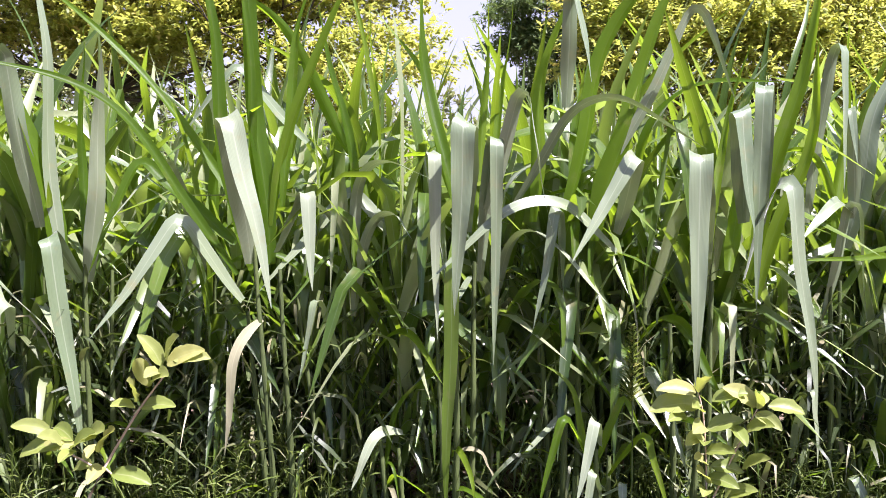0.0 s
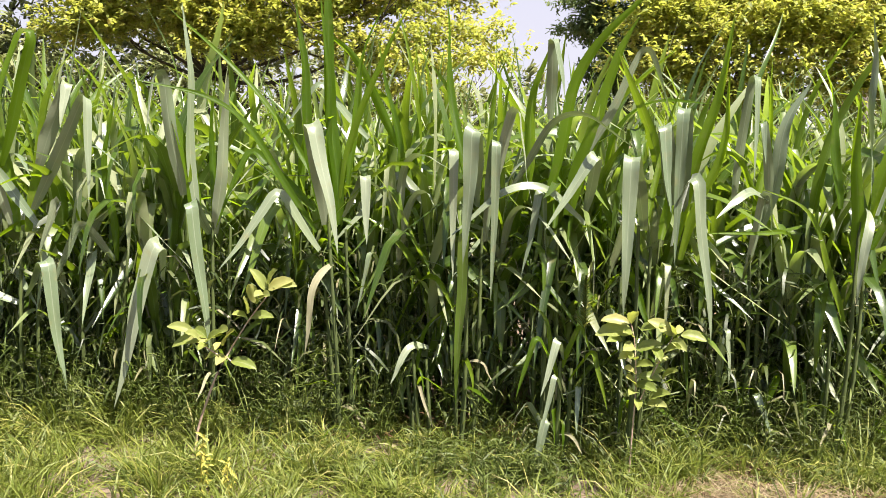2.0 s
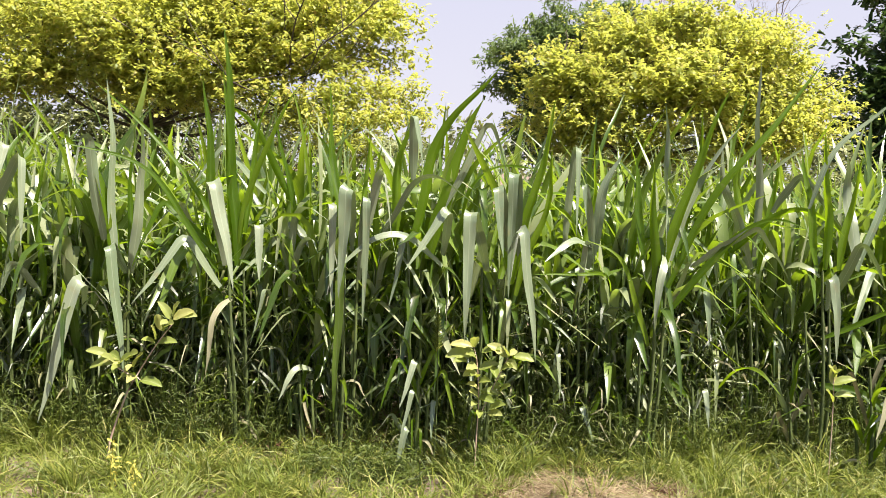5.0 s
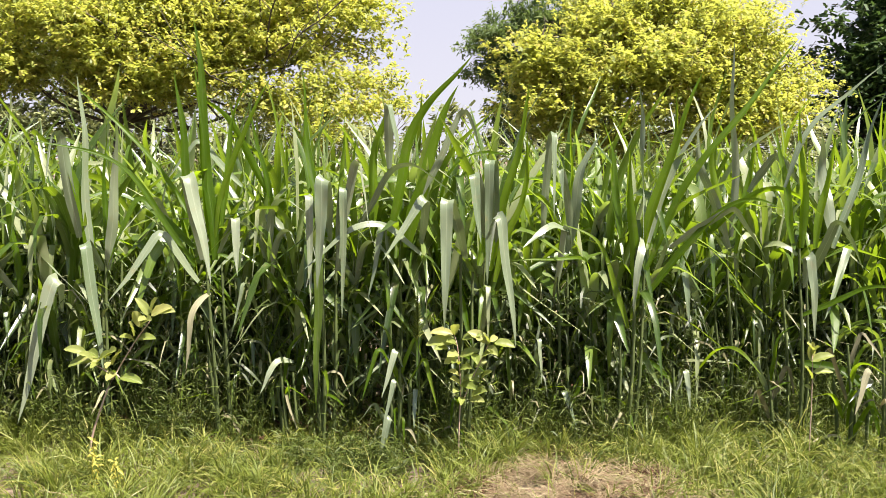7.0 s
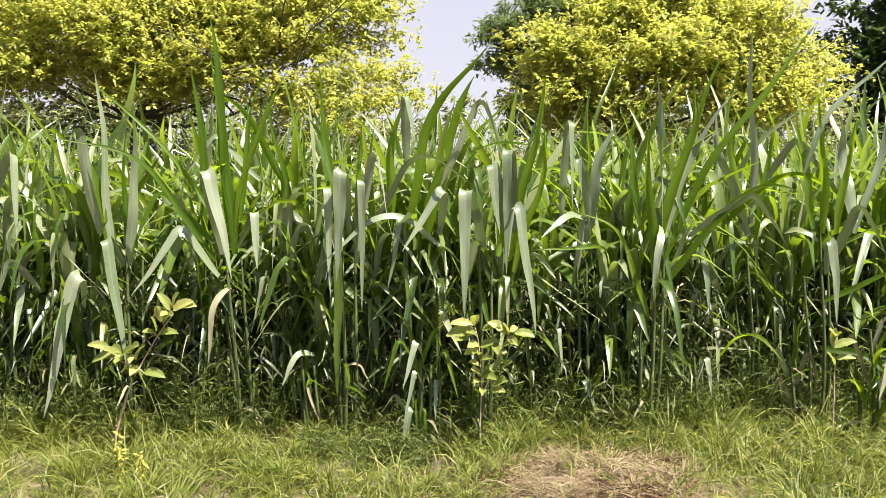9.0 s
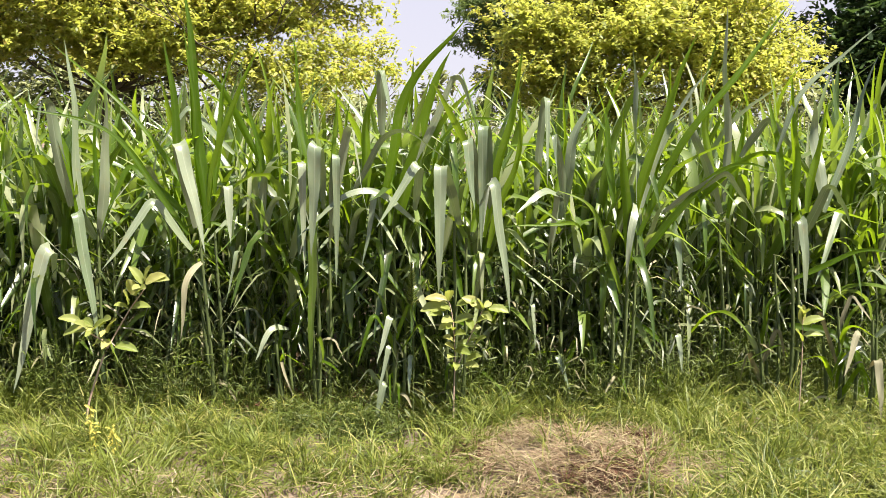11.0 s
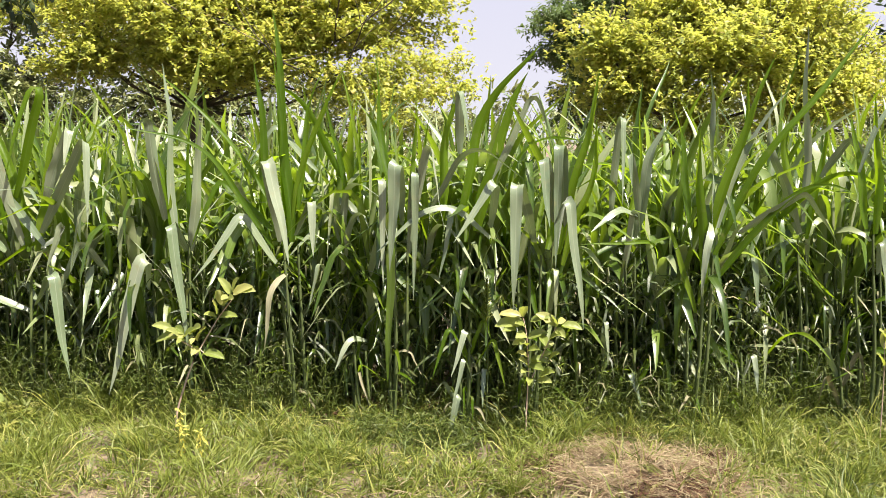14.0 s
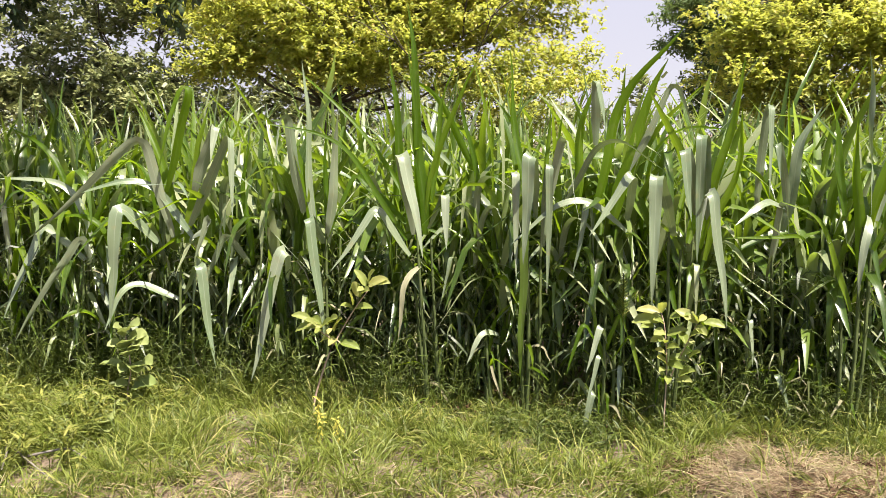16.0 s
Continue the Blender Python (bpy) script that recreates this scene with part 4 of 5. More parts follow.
def grass_mesh(n, x0, x1, y0, y1, seed, long=0.175, thin=1.0):
    global rng
    rng = np.random.default_rng(seed)
    x, y = x0 + (x1 - x0) * rng.uniform(0, 1, n) ** thin, rng.uniform(y0, y1, n)     # thins out from x0 towards x1
    lm = lumps(x, y, 2.6)
    inside = y - np.interp(x, EDGE_X, EDGE_Y) + lm * 0.22
    p = np.clip(inside * 5 + 0.3, 0, 1) * np.clip(1.15 - 1.15 * dry_at(x, y), 0.10, 1) * np.clip(0.85 + lm * 0.9, 0.45, 1) * np.clip(0.62 + 1.6 * lumps(x, y, 9.0, 4.0), 0.12, 1)
    p = p * np.clip(np.hypot((x - 0.28) / 0.34, (y - 1.92) / 0.22) - 0.4, 0.05, 1)     # thinned to leave room for the dark weeds that stand for shade
    p = p * np.clip(np.hypot((x + 1.80) / 0.14, (y - 1.72) / 0.10) - 0.45, 0.06, 1)     # bare beside the young milkweed
    ok = rng.random(n) < p
    x, y, lm = x[ok], y[ok], lm[ok]
    k = len(x)
    # blades lie over in tufts that lean together
    az = 360 * lumps(x, y, 1.7, 9.0) + rng.normal(0, 70, k)
    size = long * rng.uniform(0.45, 1.3, k) * (1 + 0.6 * lm)
    el = rng.normal(69, 16, k)
    v, f, u = blades(np.stack([x, y, bank(x, y) - 0.01], -1), az, el, size * 0.45, az + rng.normal(0, 25, k), el - rng.uniform(35, 115, k), size * 0.55,
                     rng.uniform(0.0030, 0.0062, k), rng.normal(0, 35, k), 0.1, 3, 2, 0.9)
    return mesh_of("grass", v, f, u)


def tufted_grass(n, per, x0, x1, y0, y1, seed):
    """Tufts of fine blades that spring from one root and arch over on all sides."""
    global rng
    rng = np.random.default_rng(seed)
    x, y = rng.uniform(x0, x1, n), rng.uniform(y0, y1, n)
    inside = y - np.interp(x, EDGE_X, EDGE_Y) + 0.10 * lumps(x, y, 2.6)
    ok = (rng.random(n) < np.clip(np.minimum(x - x0, x1 - x) / 1.3, 0, 1)) & (inside > -0.03) & (rng.random(n) > 0.95 * dry_at(x, y)) & (np.hypot((x - 0.26) / 0.34, (y - 1.86) / 0.24) > rng.uniform(0.7, 1.1, n)) & (rng.random(n) < 0.55 + 0.9 * lumps(x, y, 3.5, 6.0))
    x, y, inside = x[ok], y[ok], inside[ok]
    # taller away from the trodden edge and towards the crop
    tall = rng.uniform(0.09, 0.19, len(x)) * (1 - 0.45 * np.exp(-((x + 0.05) / 0.5) ** 2) * (y > 1.85)) * np.clip(0.70 + 0.9 * inside, 0.65, 1.25) * (1 + 0.35 * np.clip((y - 1.75) / 0.3, 0, 1))
    lean, way = rng.uniform(0, 25, len(x)), rng.uniform(180, 360, len(x))
    x, y, tall, lean, way = (np.repeat(v, per) for v in (x, y, tall, lean, way))
    k = len(x)
    az = rng.uniform(0, 360, k)
    off = rng.uniform(0, 0.035, k)
    el = rng.normal(70, 13, k) - lean * np.cos(np.radians(az - way + 180))
    size = tall * rng.uniform(0.5, 1.35, k)
    at = np.stack([x + off * np.cos(np.radians(az)), y + off * np.sin(np.radians(az)), bank(x, y) - 0.01], -1)
    v, f, u = blades(at, az, el, size * 0.5, az + rng.normal(0, 30, k), el - rng.uniform(40, 125, k), size * 0.5, rng.uniform(0.0032, 0.0066, k), rng.normal(0, 35, k), 0.1, 3, 2, 0.9)
    return mesh_of("grass", v, f, u)


def straw_mesh(n, place, seed, size=0.16, lift=0.03, thin=1.0):
    global rng
    rng = np.random.default_rng(seed)
    x, y, z = place(n)
    k = len(x)
    az = rng.uniform(0, 360, k)
    el = rng.normal(0, 14, k)
    s = size * rng.uniform(0.4, 1.4, k)
    v, f, u = blades(np.stack([x, y, z + rng.uniform(0.004, lift, k)], -1), az, el + 12, s * 0.5, az + rng.normal(0, 40, k), el - 12, s * 0.5, thin * rng.uniform(0.0024, 0.0056, k), rng.normal(0, 30, k), 0.1, 2, 2, 0.9)
    v[:, 2] = np.maximum(v[:, 2], bank(v[:, 0], v[:, 1]) + 0.004)
    return mesh_of("straw", v, f, u)


stuff("grass", grass_mesh(60000, -3.2, 4.2, 0.5, 2.75, 21), grass_blade, "lush lodged yellow-green grass along the field edge", "grass")
stuff("grass", tufted_grass(3000, 46, -4.2, 5.4, 0.5, 2.45, 41), grass_blade, "dense tufts of fine arching grass along the field edge", "grass")
stuff("grass", grass_mesh(24000, -3.2, -10.0, 0.6, 2.9, 22, 0.19, 1.8), grass_blade, "lush lodged yellow-green grass along the field edge", "grass")
stuff("grass", grass_mesh(24000, 4.2, 11.0, 0.4, 3.2, 33, 0.19, 1.8), grass_blade, "lush lodged yellow-green grass along the field edge", "grass")


def on_soil(n):
    x, y = rng.normal(0.4, 1.6, n), 1.35 - rng.gamma(1.5, 0.75, n)
    ok = y < np.interp(x, EDGE_X, EDGE_Y) + 0.25
    return x[ok], y[ok], np.zeros(ok.sum())


def on_heap(n):
    x, y = rng.normal(1.10, 0.34, n), rng.normal(1.60, 0.28, n)
    d = dry_at(x, y)
    ok = (d > 0.05) & (rng.random(n) < np.clip(0.5 + 2.4 * lumps(x, y, 7.0, 2.0), 0.05, 1))
    return x[ok], y[ok], bank(x[ok], y[ok]) + 0.03 * d[ok] * rng.uniform(0, 1, ok.sum())


stuff("straw_litter", straw_mesh(26000, on_soil, 23, 0.062, 0.016), straw, "dry straw and dead grass strewn on bare soil", "straw")
stuff("dry_grass_heap", straw_mesh(20000, on_heap, 24, 0.075, 0.05, 0.65), cut_grass, "low heap of dry brown cut grass", "dry grass")



def on_fringe(n):
    x = rng.uniform(-3.0, 3.0, n)
    y = np.interp(x, EDGE_X, EDGE_Y) + rng.normal(0.05, 0.16, n)
    return x, y, bank(x, y) + 0.03 * rng.random(n)


stuff("dead_grass_fringe", straw_mesh(5000, on_fringe, 29, 0.12, 0.05), straw, "dead tan grass along the edge of the lawn", "dry grass")
stuff("dry_grass_heap", straw_mesh(9000, on_heap, 27, 0.075, 0.07, 0.65), straw, "loose tan straw on top of the brown heap", "dry grass")


def in_hollows(n):
    """Places of the red-brown dead grass, some put in as shadow under the grass edge."""
    # the long flat spots near y 1.1 stand in for the overhanging edge's shadow
    spots = np.array([(1.20, 1.40, 0.09, 0.05), (1.33, 1.55, 0.06, 0.05), (0.72, 1.58, 0.045, 0.06), (1.08, 2.02, 0.07, 0.03), (0.24, 1.15, 0.09, 0.010), (0.42, 1.09, 0.06, 0.010), (1.26, 1.46, 0.08, 0.05), (1.16, 1.36, 0.06, 0.03), (1.42, 1.75, 0.05, 0.03)])
    at = spots[rng.integers(0, len(spots), n)]
    x, y = at[:, 0] + rng.normal(0, 1, n) * at[:, 2], at[:, 1] + rng.normal(0, 1, n) * at[:, 3]
    return x, y, bank(x, y) + 0.025 * rng.random(n)


stuff("rotten_shadow_grass", straw_mesh(6500, in_hollows, 34, 0.045, 0.05), rotten_shadow_grass, "dark red-brown dead grass in hollows, painted as shadow along the grass edge", "dead grass")


def clod_mesh(n, seed):
    """Crumbs and clods of dry earth."""
    global rng
    rng = np.random.default_rng(seed)
    x, y, _ = on_soil(n)
    k = len(x)
    r = rng.uniform(0.002, 0.008, k) * (1 + 1.2 * (rng.random(k) < 0.04))
    box = np.array([(-1, -1, -0.6), (1, -1, -0.6), (1, 1, -0.6), (-1, 1, -0.6), (-0.6, -0.6, 0.8), (0.6, -0.6, 0.8), (0.6, 0.6, 0.8), (-0.6, 0.6, 0.8)])
    v = box[None] * rng.uniform(0.6, 1.25, (k, 8, 3)) * r[:, None, None]
    a = rng.uniform(0, 6.28, k)[:, None]
    v = np.stack([v[..., 0] * np.cos(a) - v[..., 1] * np.sin(a), v[..., 0] * np.sin(a) + v[..., 1] * np.cos(a), v[..., 2] * 0.8], -1)
    v += np.stack([x, y, [uneven(p, q) for p, q in zip(x, y)]], -1)[:, None]
    quads = np.array([(4, 5, 6, 7), (0, 1, 5, 4), (1, 2, 6, 5), (2, 3, 7, 6), (3, 0, 4, 7)])
    return mesh_of("soil_clods", v.reshape(-1, 3), (quads[None] + 8 * np.arange(k)[:, None, None]).reshape(-1, 4), smooth=False)


stuff("soil_clods", clod_mesh(3000, 35), soil, "crumbs and clods of dry brown earth", "soil")


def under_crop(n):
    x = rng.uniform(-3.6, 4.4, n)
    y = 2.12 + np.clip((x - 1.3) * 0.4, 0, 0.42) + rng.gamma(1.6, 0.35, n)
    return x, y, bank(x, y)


# leaf litter coloured dark to put the crop's shade on the bright soil
stuff("leaf_litter", straw_mesh(7000, under_crop, 37, 0.20, 0.07, 2.0), rotten_shadow_grass, "leaf litter under the crop, coloured dark as its shade", "leaf litter")


def debris_mesh(n, seed):
    """Shrivelled brown leaves lying on the bare soil."""
    global rng
    rng = np.random.default_rng(seed)
    x, y, z = on_soil(n)
    k = len(x)
    az, s = rng.uniform(0, 360, k), rng.uniform(0.012, 0.04, k)
    return mesh_of("leaf_litter", *blades(np.stack([x, y, np.full(k, 0.012)], -1), az, rng.normal(18, 15, k), s * 0.5, az + 20, rng.normal(-15, 15, k), s * 0.5, s * rng.uniform(0.3, 0.7, k), rng.normal(0, 20, k), 0.2, 4, 3, 0.9, shape="leaf"))


stuff("leaf_litter", debris_mesh(900, 28), cut_grass, "shrivelled brown leaf litter on bare soil", "leaf litter")


def soil_tufts(n, seed):
    global rng
    rng = np.random.default_rng(seed)
    cx, cy = rng.normal(0.4, 1.7, n), 1.2 - rng.gamma(1.5, 0.7, n)
    per = 12
    x, y = np.repeat(cx, per) + rng.normal(0, 0.022, n * per), np.repeat(cy, per) + rng.normal(0, 0.022, n * per)
    k = n * per
    az, s = rng.uniform(0, 360, k), rng.uniform(0.03, 0.12, k)
    v, f, u = blades(np.stack([x, y, np.zeros(k)], -1), az, rng.normal(45, 18, k), s * 0.5, az, rng.normal(0, 20, k), s * 0.5, rng.uniform(0.003, 0.006, k), 0, 0.1, 3, 2, 0.9)
    return mesh_of("grass_tufts", v, f, u)


stuff("grass_tufts", soil_tufts(800, 25), grass_blade, "small sparse green grass tufts on bare soil", "grass")


def weed_mesh(clumps, seed, spot=None, tall=1.0, broad=1.0):
    """Bushy narrow-leaved weeds between the front stalks."""
    global rng
    rng = np.random.default_rng(seed)
    pile = Pile()
    for _ in range(clumps):
        cx = rng.uniform(-3.4, 4.4)
        cy = 2.08 + abs(rng.normal(0.0, 0.2)) + min(max((cx - 1.3) * 0.3, 0), 0.3)
        if rng.random() < 0.90 * math.exp(-((cx - 0.02) / 0.50) ** 2):
            continue
        if spot:
            cx, cy = rng.normal(spot[0], spot[2]), rng.normal(spot[1], spot[3])
            if cy < np.interp(cx, EDGE_X, EDGE_Y) + 0.08 or dry_at(cx, cy) > 0.4 or cy > 2.6:
                continue
        for _ in range(6):
            az, el, ln = rng.uniform(0, 360), rng.normal(72, 12), rng.uniform(0.18, 0.48) * tall
            a, e = radians(az), radians(el)
            tip = np.array([math.cos(e) * math.cos(a), math.cos(e) * math.sin(a), math.sin(e)]) * ln
            base = np.array([cx, cy, 0]) + rng.normal(0, 0.03, 3) * [1, 1, 0]
            pile.add(*tube([base, base + tip * 0.5, base + tip], [0.0025, 0.002, 0.001], 4))
            m = 16
            t = np.linspace(0.2, 1, m)
            at = base + tip * t[:, None]
            z = np.arange(m) * 137.5 + rng.uniform(0, 90)
            s = rng.uniform(0.035, 0.085, m)
            pile.add(*blades(at, z, rng.normal(35, 18, m), s * 0.5, z, rng.normal(-5, 20, m), s * 0.5, rng.uniform(0.004, 0.008, m) * broad, rng.normal(0, 25, m), 0.1, 2, 2, 0.9))
    return pile.mesh("weeds")


stuff("bushy_weeds", weed_mesh(380, 26), weed_leaf, "bushy narrow-leaved green weeds at the foot of the crop", "weeds")

stuff("bushy_weeds", weed_mesh(30, 31, (-2.2, 1.58, 0.30, 0.25), 0.5, 2.0), broad_weed_leaf, "yellow-green bushy weeds beside the milkweed", "weeds")

# dark weeds set here to give the patch its shade by colour
stuff("bushy_weeds", weed_mesh(40, 36, (0.24, 1.90, 0.18, 0.08), 0.45, 0.9), weed_leaf, "dark green bushy weeds standing in for shade beside the upright sapling", "weeds")

stuff("leafy_weeds", weed_mesh(190, 32, (0.5, 1.80, 1.7, 0.36), 0.42, 0.7), grass_blade, "low leafy yellow-green weeds mixed into the grass", "weeds")

# ---- saplings and other plants by the grass ----
def leafy(parent, base, az, el, size, material, broad=0.5, bend=25, turn=10):
    # leaves turn their upper side to the light
    across_view = math.cos(radians(az))
    if abs(across_view) > 0.4 and broad < 0.7:
        turn = math.copysign(max(abs(turn), 48), across_view)
    v, f, u = blades([base], az, el, size * 0.5, az, el - bend, size * 0.5, size * broad * 0.92, turn, 0.24, 8, 5, 0.9, 0.03, "leaf", ruffle=0.05)
    return part("leaf", mesh_of("leaf", v, f, u), material, parent)


def stem(parent, points, r0, r1, material=None):
    p = np.array(points, float)
    fine = np.stack([np.interp(np.linspace(0, 1, 14), np.linspace(0, 1, len(p)), p[:, i]) for i in range(3)], -1)
    fine[1:-1] = (fine[:-2] + fine[1:-1] * 2 + fine[2:]) / 4
    v, f = tube(fine, np.linspace(r0, r1, 14), 7)
    return part("stem", mesh_of("stem", v, f), material or stem_skin, parent)


random.seed(5)
leaning = tagged(new("sapling"), "leaning young sapling with pale yellow-green oval leaves", "sapling", "saplings by the grass edge")
leaning.location = (-0.935, 1.850, 0)
stem(leaning, [(0.003, 0.000, -0.010), (0.020, 0.000, 0.165), (0.042, 0.000, 0.231), (0.077, 0.000, 0.322), (0.098, 0.000, 0.388), (0.134, 0.000, 0.454), (0.180, 0.000, 0.527), (0.222, 0.000, 0.597), (0.262, 0.000, 0.650), (0.302, 0.000, 0.700)], 0.0052, 0.0021)
stem(leaning, [(0.134, 0.000, 0.454), (0.094, 0.000, 0.480), (0.038, 0.000, 0.510)], 0.0031, 0.0021)
stem(leaning, [(0.122, 0.000, 0.439), (0.142, 0.000, 0.464), (0.158, 0.000, 0.449)], 0.0031, 0.0021)
leafy(leaning, (0.021, 0.000, 0.551), -174, 22, 0.094, sapling_leaf, 0.42, 25, -60)
leafy(leaning, (0.051, 0.000, 0.525), -175, -5, 0.112, sapling_leaf, 0.42, 25, -21)
leafy(leaning, (0.077, 0.000, 0.520), -174, 3, 0.093, sapling_leaf, 0.42, 25, -48)
leafy(leaning, (0.070, 0.000, 0.530), 142, 22, 0.089, sapling_leaf, 0.49, 25, -21)
leafy(leaning, (0.069, 0.000, 0.513), -36, 36, 0.116, sapling_leaf, 0.46, 25, 47)
leafy(leaning, (0.103, 0.000, 0.530), -44, 37, 0.117, sapling_leaf, 0.48, 25, 31)
leafy(leaning, (0.133, 0.000, 0.502), -42, 54, 0.112, sapling_leaf, 0.46, 25, 37)
leafy(leaning, (0.113, 0.000, 0.468), 142, -9, 0.099, sapling_leaf, 0.45, 25, -26)
leafy(leaning, (0.139, 0.000, 0.468), -94, 2, 0.077, sapling_leaf, 0.51, 25, -27)
leafy(leaning, (0.158, 0.000, 0.449), -6, -0, 0.102, sapling_leaf, 0.46, 25, 45)
leafy(leaning, (0.094, 0.000, 0.480), 87, 30, 0.063, sapling_leaf, 0.41, 25, 14)
leafy(leaning, (0.043, 0.000, 0.520), -108, 43, 0.082, sapling_leaf, 0.52, 25, -60)
leafy(leaning, (0.076, 0.000, 0.504), -93, 13, 0.080, sapling_leaf, 0.42, 25, -14)
leafy(leaning, (0.221, 0.000, 0.611), -114, 30, 0.078, sapling_leaf, 0.41, 25, -17)
leafy(leaning, (0.232, 0.000, 0.611), -6, 16, 0.090, sapling_leaf, 0.46, 25, 19)
leafy(leaning, (0.221, 0.000, 0.625), -81, 58, 0.098, sapling_leaf, 0.49, 25, -78)
leafy(leaning, (0.255, 0.000, 0.662), -106, 71, 0.090, sapling_leaf, 0.49, 25, 67)
leafy(leaning, (0.288, 0.000, 0.710), -169, 68, 0.094, sapling_leaf, 0.44, 25, -64)
leafy(leaning, (0.300, 0.000, 0.722), -49, 57, 0.106, sapling_leaf, 0.42, 25, 80)
leafy(leaning, (0.307, 0.000, 0.722), 53, 34, 0.063, sapling_leaf, 0.46, 25, 46)
leafy(leaning, (0.314, 0.000, 0.726), -6, 16, 0.092, sapling_leaf, 0.48, 25, 57)
leafy(leaning, (0.287, 0.000, 0.695), -99, 18, 0.080, sapling_leaf, 0.46, 25, -30)
leafy(leaning, (0.300, 0.000, 0.712), -6, 35, 0.102, sapling_leaf, 0.47, 25, 63)
leafy(leaning, (0.260, 0.000, 0.664), -48, 36, 0.113, sapling_leaf, 0.47, 25, 31)
upright = tagged(new("sapling"), "upright bushy sapling with pale yellow-green oval leaves", "sapling", "saplings by the grass edge")
upright.location = (0.637, 1.930, 0)
stem(upright, [(0.000, -0.000, -0.010), (0.002, 0.000, 0.132), (0.004, 0.000, 0.261), (0.011, 0.000, 0.389), (-0.003, 0.000, 0.578), (-0.020, 0.000, 0.632)], 0.0038, 0.0015)
stem(upright, [(0.020, 0.000, 0.352), (0.068, 0.000, 0.470), (0.097, 0.000, 0.535), (0.126, 0.000, 0.599)], 0.0023, 0.0015)
leafy(upright, (-0.025, 0.000, 0.632), -175, 17, 0.099, sapling_leaf, 0.45, 25, -50)
leafy(upright, (-0.010, 0.000, 0.602), -176, 6, 0.131, sapling_leaf, 0.50, 25, -30)
leafy(upright, (-0.046, 0.000, 0.574), -137, 15, 0.081, sapling_leaf, 0.41, 25, -24)
leafy(upright, (-0.009, 0.000, 0.585), -123, 33, 0.087, sapling_leaf, 0.42, 25, -36)
leafy(upright, (0.013, 0.000, 0.611), -6, 27, 0.088, sapling_leaf, 0.44, 25, 46)
leafy(upright, (0.119, 0.000, 0.598), -174, 42, 0.099, sapling_leaf, 0.53, 25, -61)
leafy(upright, (0.130, 0.000, 0.604), 60, 20, 0.067, sapling_leaf, 0.45, 25, 26)
leafy(upright, (0.149, 0.000, 0.599), -6, 2, 0.087, sapling_leaf, 0.53, 25, 16)
leafy(upright, (0.121, 0.000, 0.581), -57, -4, 0.077, sapling_leaf, 0.48, 25, 27)
leafy(upright, (0.006, 0.000, 0.538), -6, 31, 0.090, sapling_leaf, 0.51, 25, 47)
leafy(upright, (0.059, 0.000, 0.550), -75, -8, 0.077, sapling_leaf, 0.53, 25, 3)
leafy(upright, (-0.001, 0.000, 0.505), -107, 28, 0.087, sapling_leaf, 0.48, 25, -8)
leafy(upright, (0.005, 0.000, 0.451), -127, 38, 0.089, sapling_leaf, 0.43, 25, -30)
leafy(upright, (0.009, 0.000, 0.407), -125, 47, 0.092, sapling_leaf, 0.51, 25, -41)
leafy(upright, (0.015, 0.000, 0.447), -6, 4, 0.082, sapling_leaf, 0.48, 25, 40)
leafy(upright, (0.095, 0.000, 0.441), -53, 46, 0.089, sapling_leaf, 0.45, 25, 39)
leafy(upright, (0.016, 0.000, 0.432), 65, -23, 0.077, sapling_leaf, 0.47, 25, 28)
leafy(upright, (0.009, 0.000, 0.389), -112, 22, 0.085, sapling_leaf, 0.45, 25, -23)
leafy(upright, (0.014, 0.000, 0.364), -92, 3, 0.078, sapling_leaf, 0.43, 25, -13)
leafy(upright, (0.054, 0.000, 0.369), -30, 36, 0.085, sapling_leaf, 0.50, 25, 34)
leafy(upright, (0.049, 0.000, 0.350), -42, 20, 0.083, sapling_leaf, 0.47, 25, 45)
leafy(upright, (-0.018, 0.000, 0.632), -85, 52, 0.092, sapling_leaf, 0.46, 25, 7)
leafy(upright, (0.122, 0.000, 0.593), -110, 53, 0.092, sapling_leaf, 0.42, 25, -54)
leafy(upright, (-0.003, 0.000, 0.549), -124, 15, 0.082, sapling_leaf, 0.54, 25, -21)
leafy(upright, (0.070, 0.000, 0.495), 43, 23, 0.069, sapling_leaf, 0.44, 25, 38)
leafy(upright, (0.004, 0.000, 0.483), -52, 27, 0.085, sapling_leaf, 0.45, 25, 38)
leafy(upright, (0.010, 0.000, 0.419), -37, 7, 0.080, sapling_leaf, 0.51, 25, 38)
leafy(upright, (0.097, 0.000, 0.535), -55, 37, 0.087, sapling_leaf, 0.50, 25, 45)
leafy(upright, (-0.005, 0.000, 0.524), -135, 10, 0.081, sapling_leaf, 0.48, 25, -20)
leafy(upright, (0.057, 0.000, 0.457), 43, 20, 0.069, sapling_leaf, 0.46, 25, 2)
small = tagged(new("sapling"), "small thin sapling with yellow leaves against the crop", "sapling", "saplings by the grass edge")
small.location = (2.162, 2.050, 0)
stem(small, [(-0.001, 0.000, -0.010), (-0.002, 0.000, 0.312), (-0.006, 0.000, 0.462), (-0.012, 0.000, 0.573)], 0.0030, 0.0012)
leafy(small, (-0.013, 0.000, 0.511), -91, 97, 0.090, sapling_leaf, 0.39, 25, -21)
leafy(small, (-0.013, 0.000, 0.511), -5, 29, 0.099, sapling_leaf, 0.45, 25, 43)
leafy(small, (-0.005, 0.000, 0.549), -134, 46, 0.097, sapling_leaf, 0.40, 25, -35)
leafy(small, (-0.006, 0.000, 0.462), -6, 15, 0.086, sapling_leaf, 0.38, 25, 34)
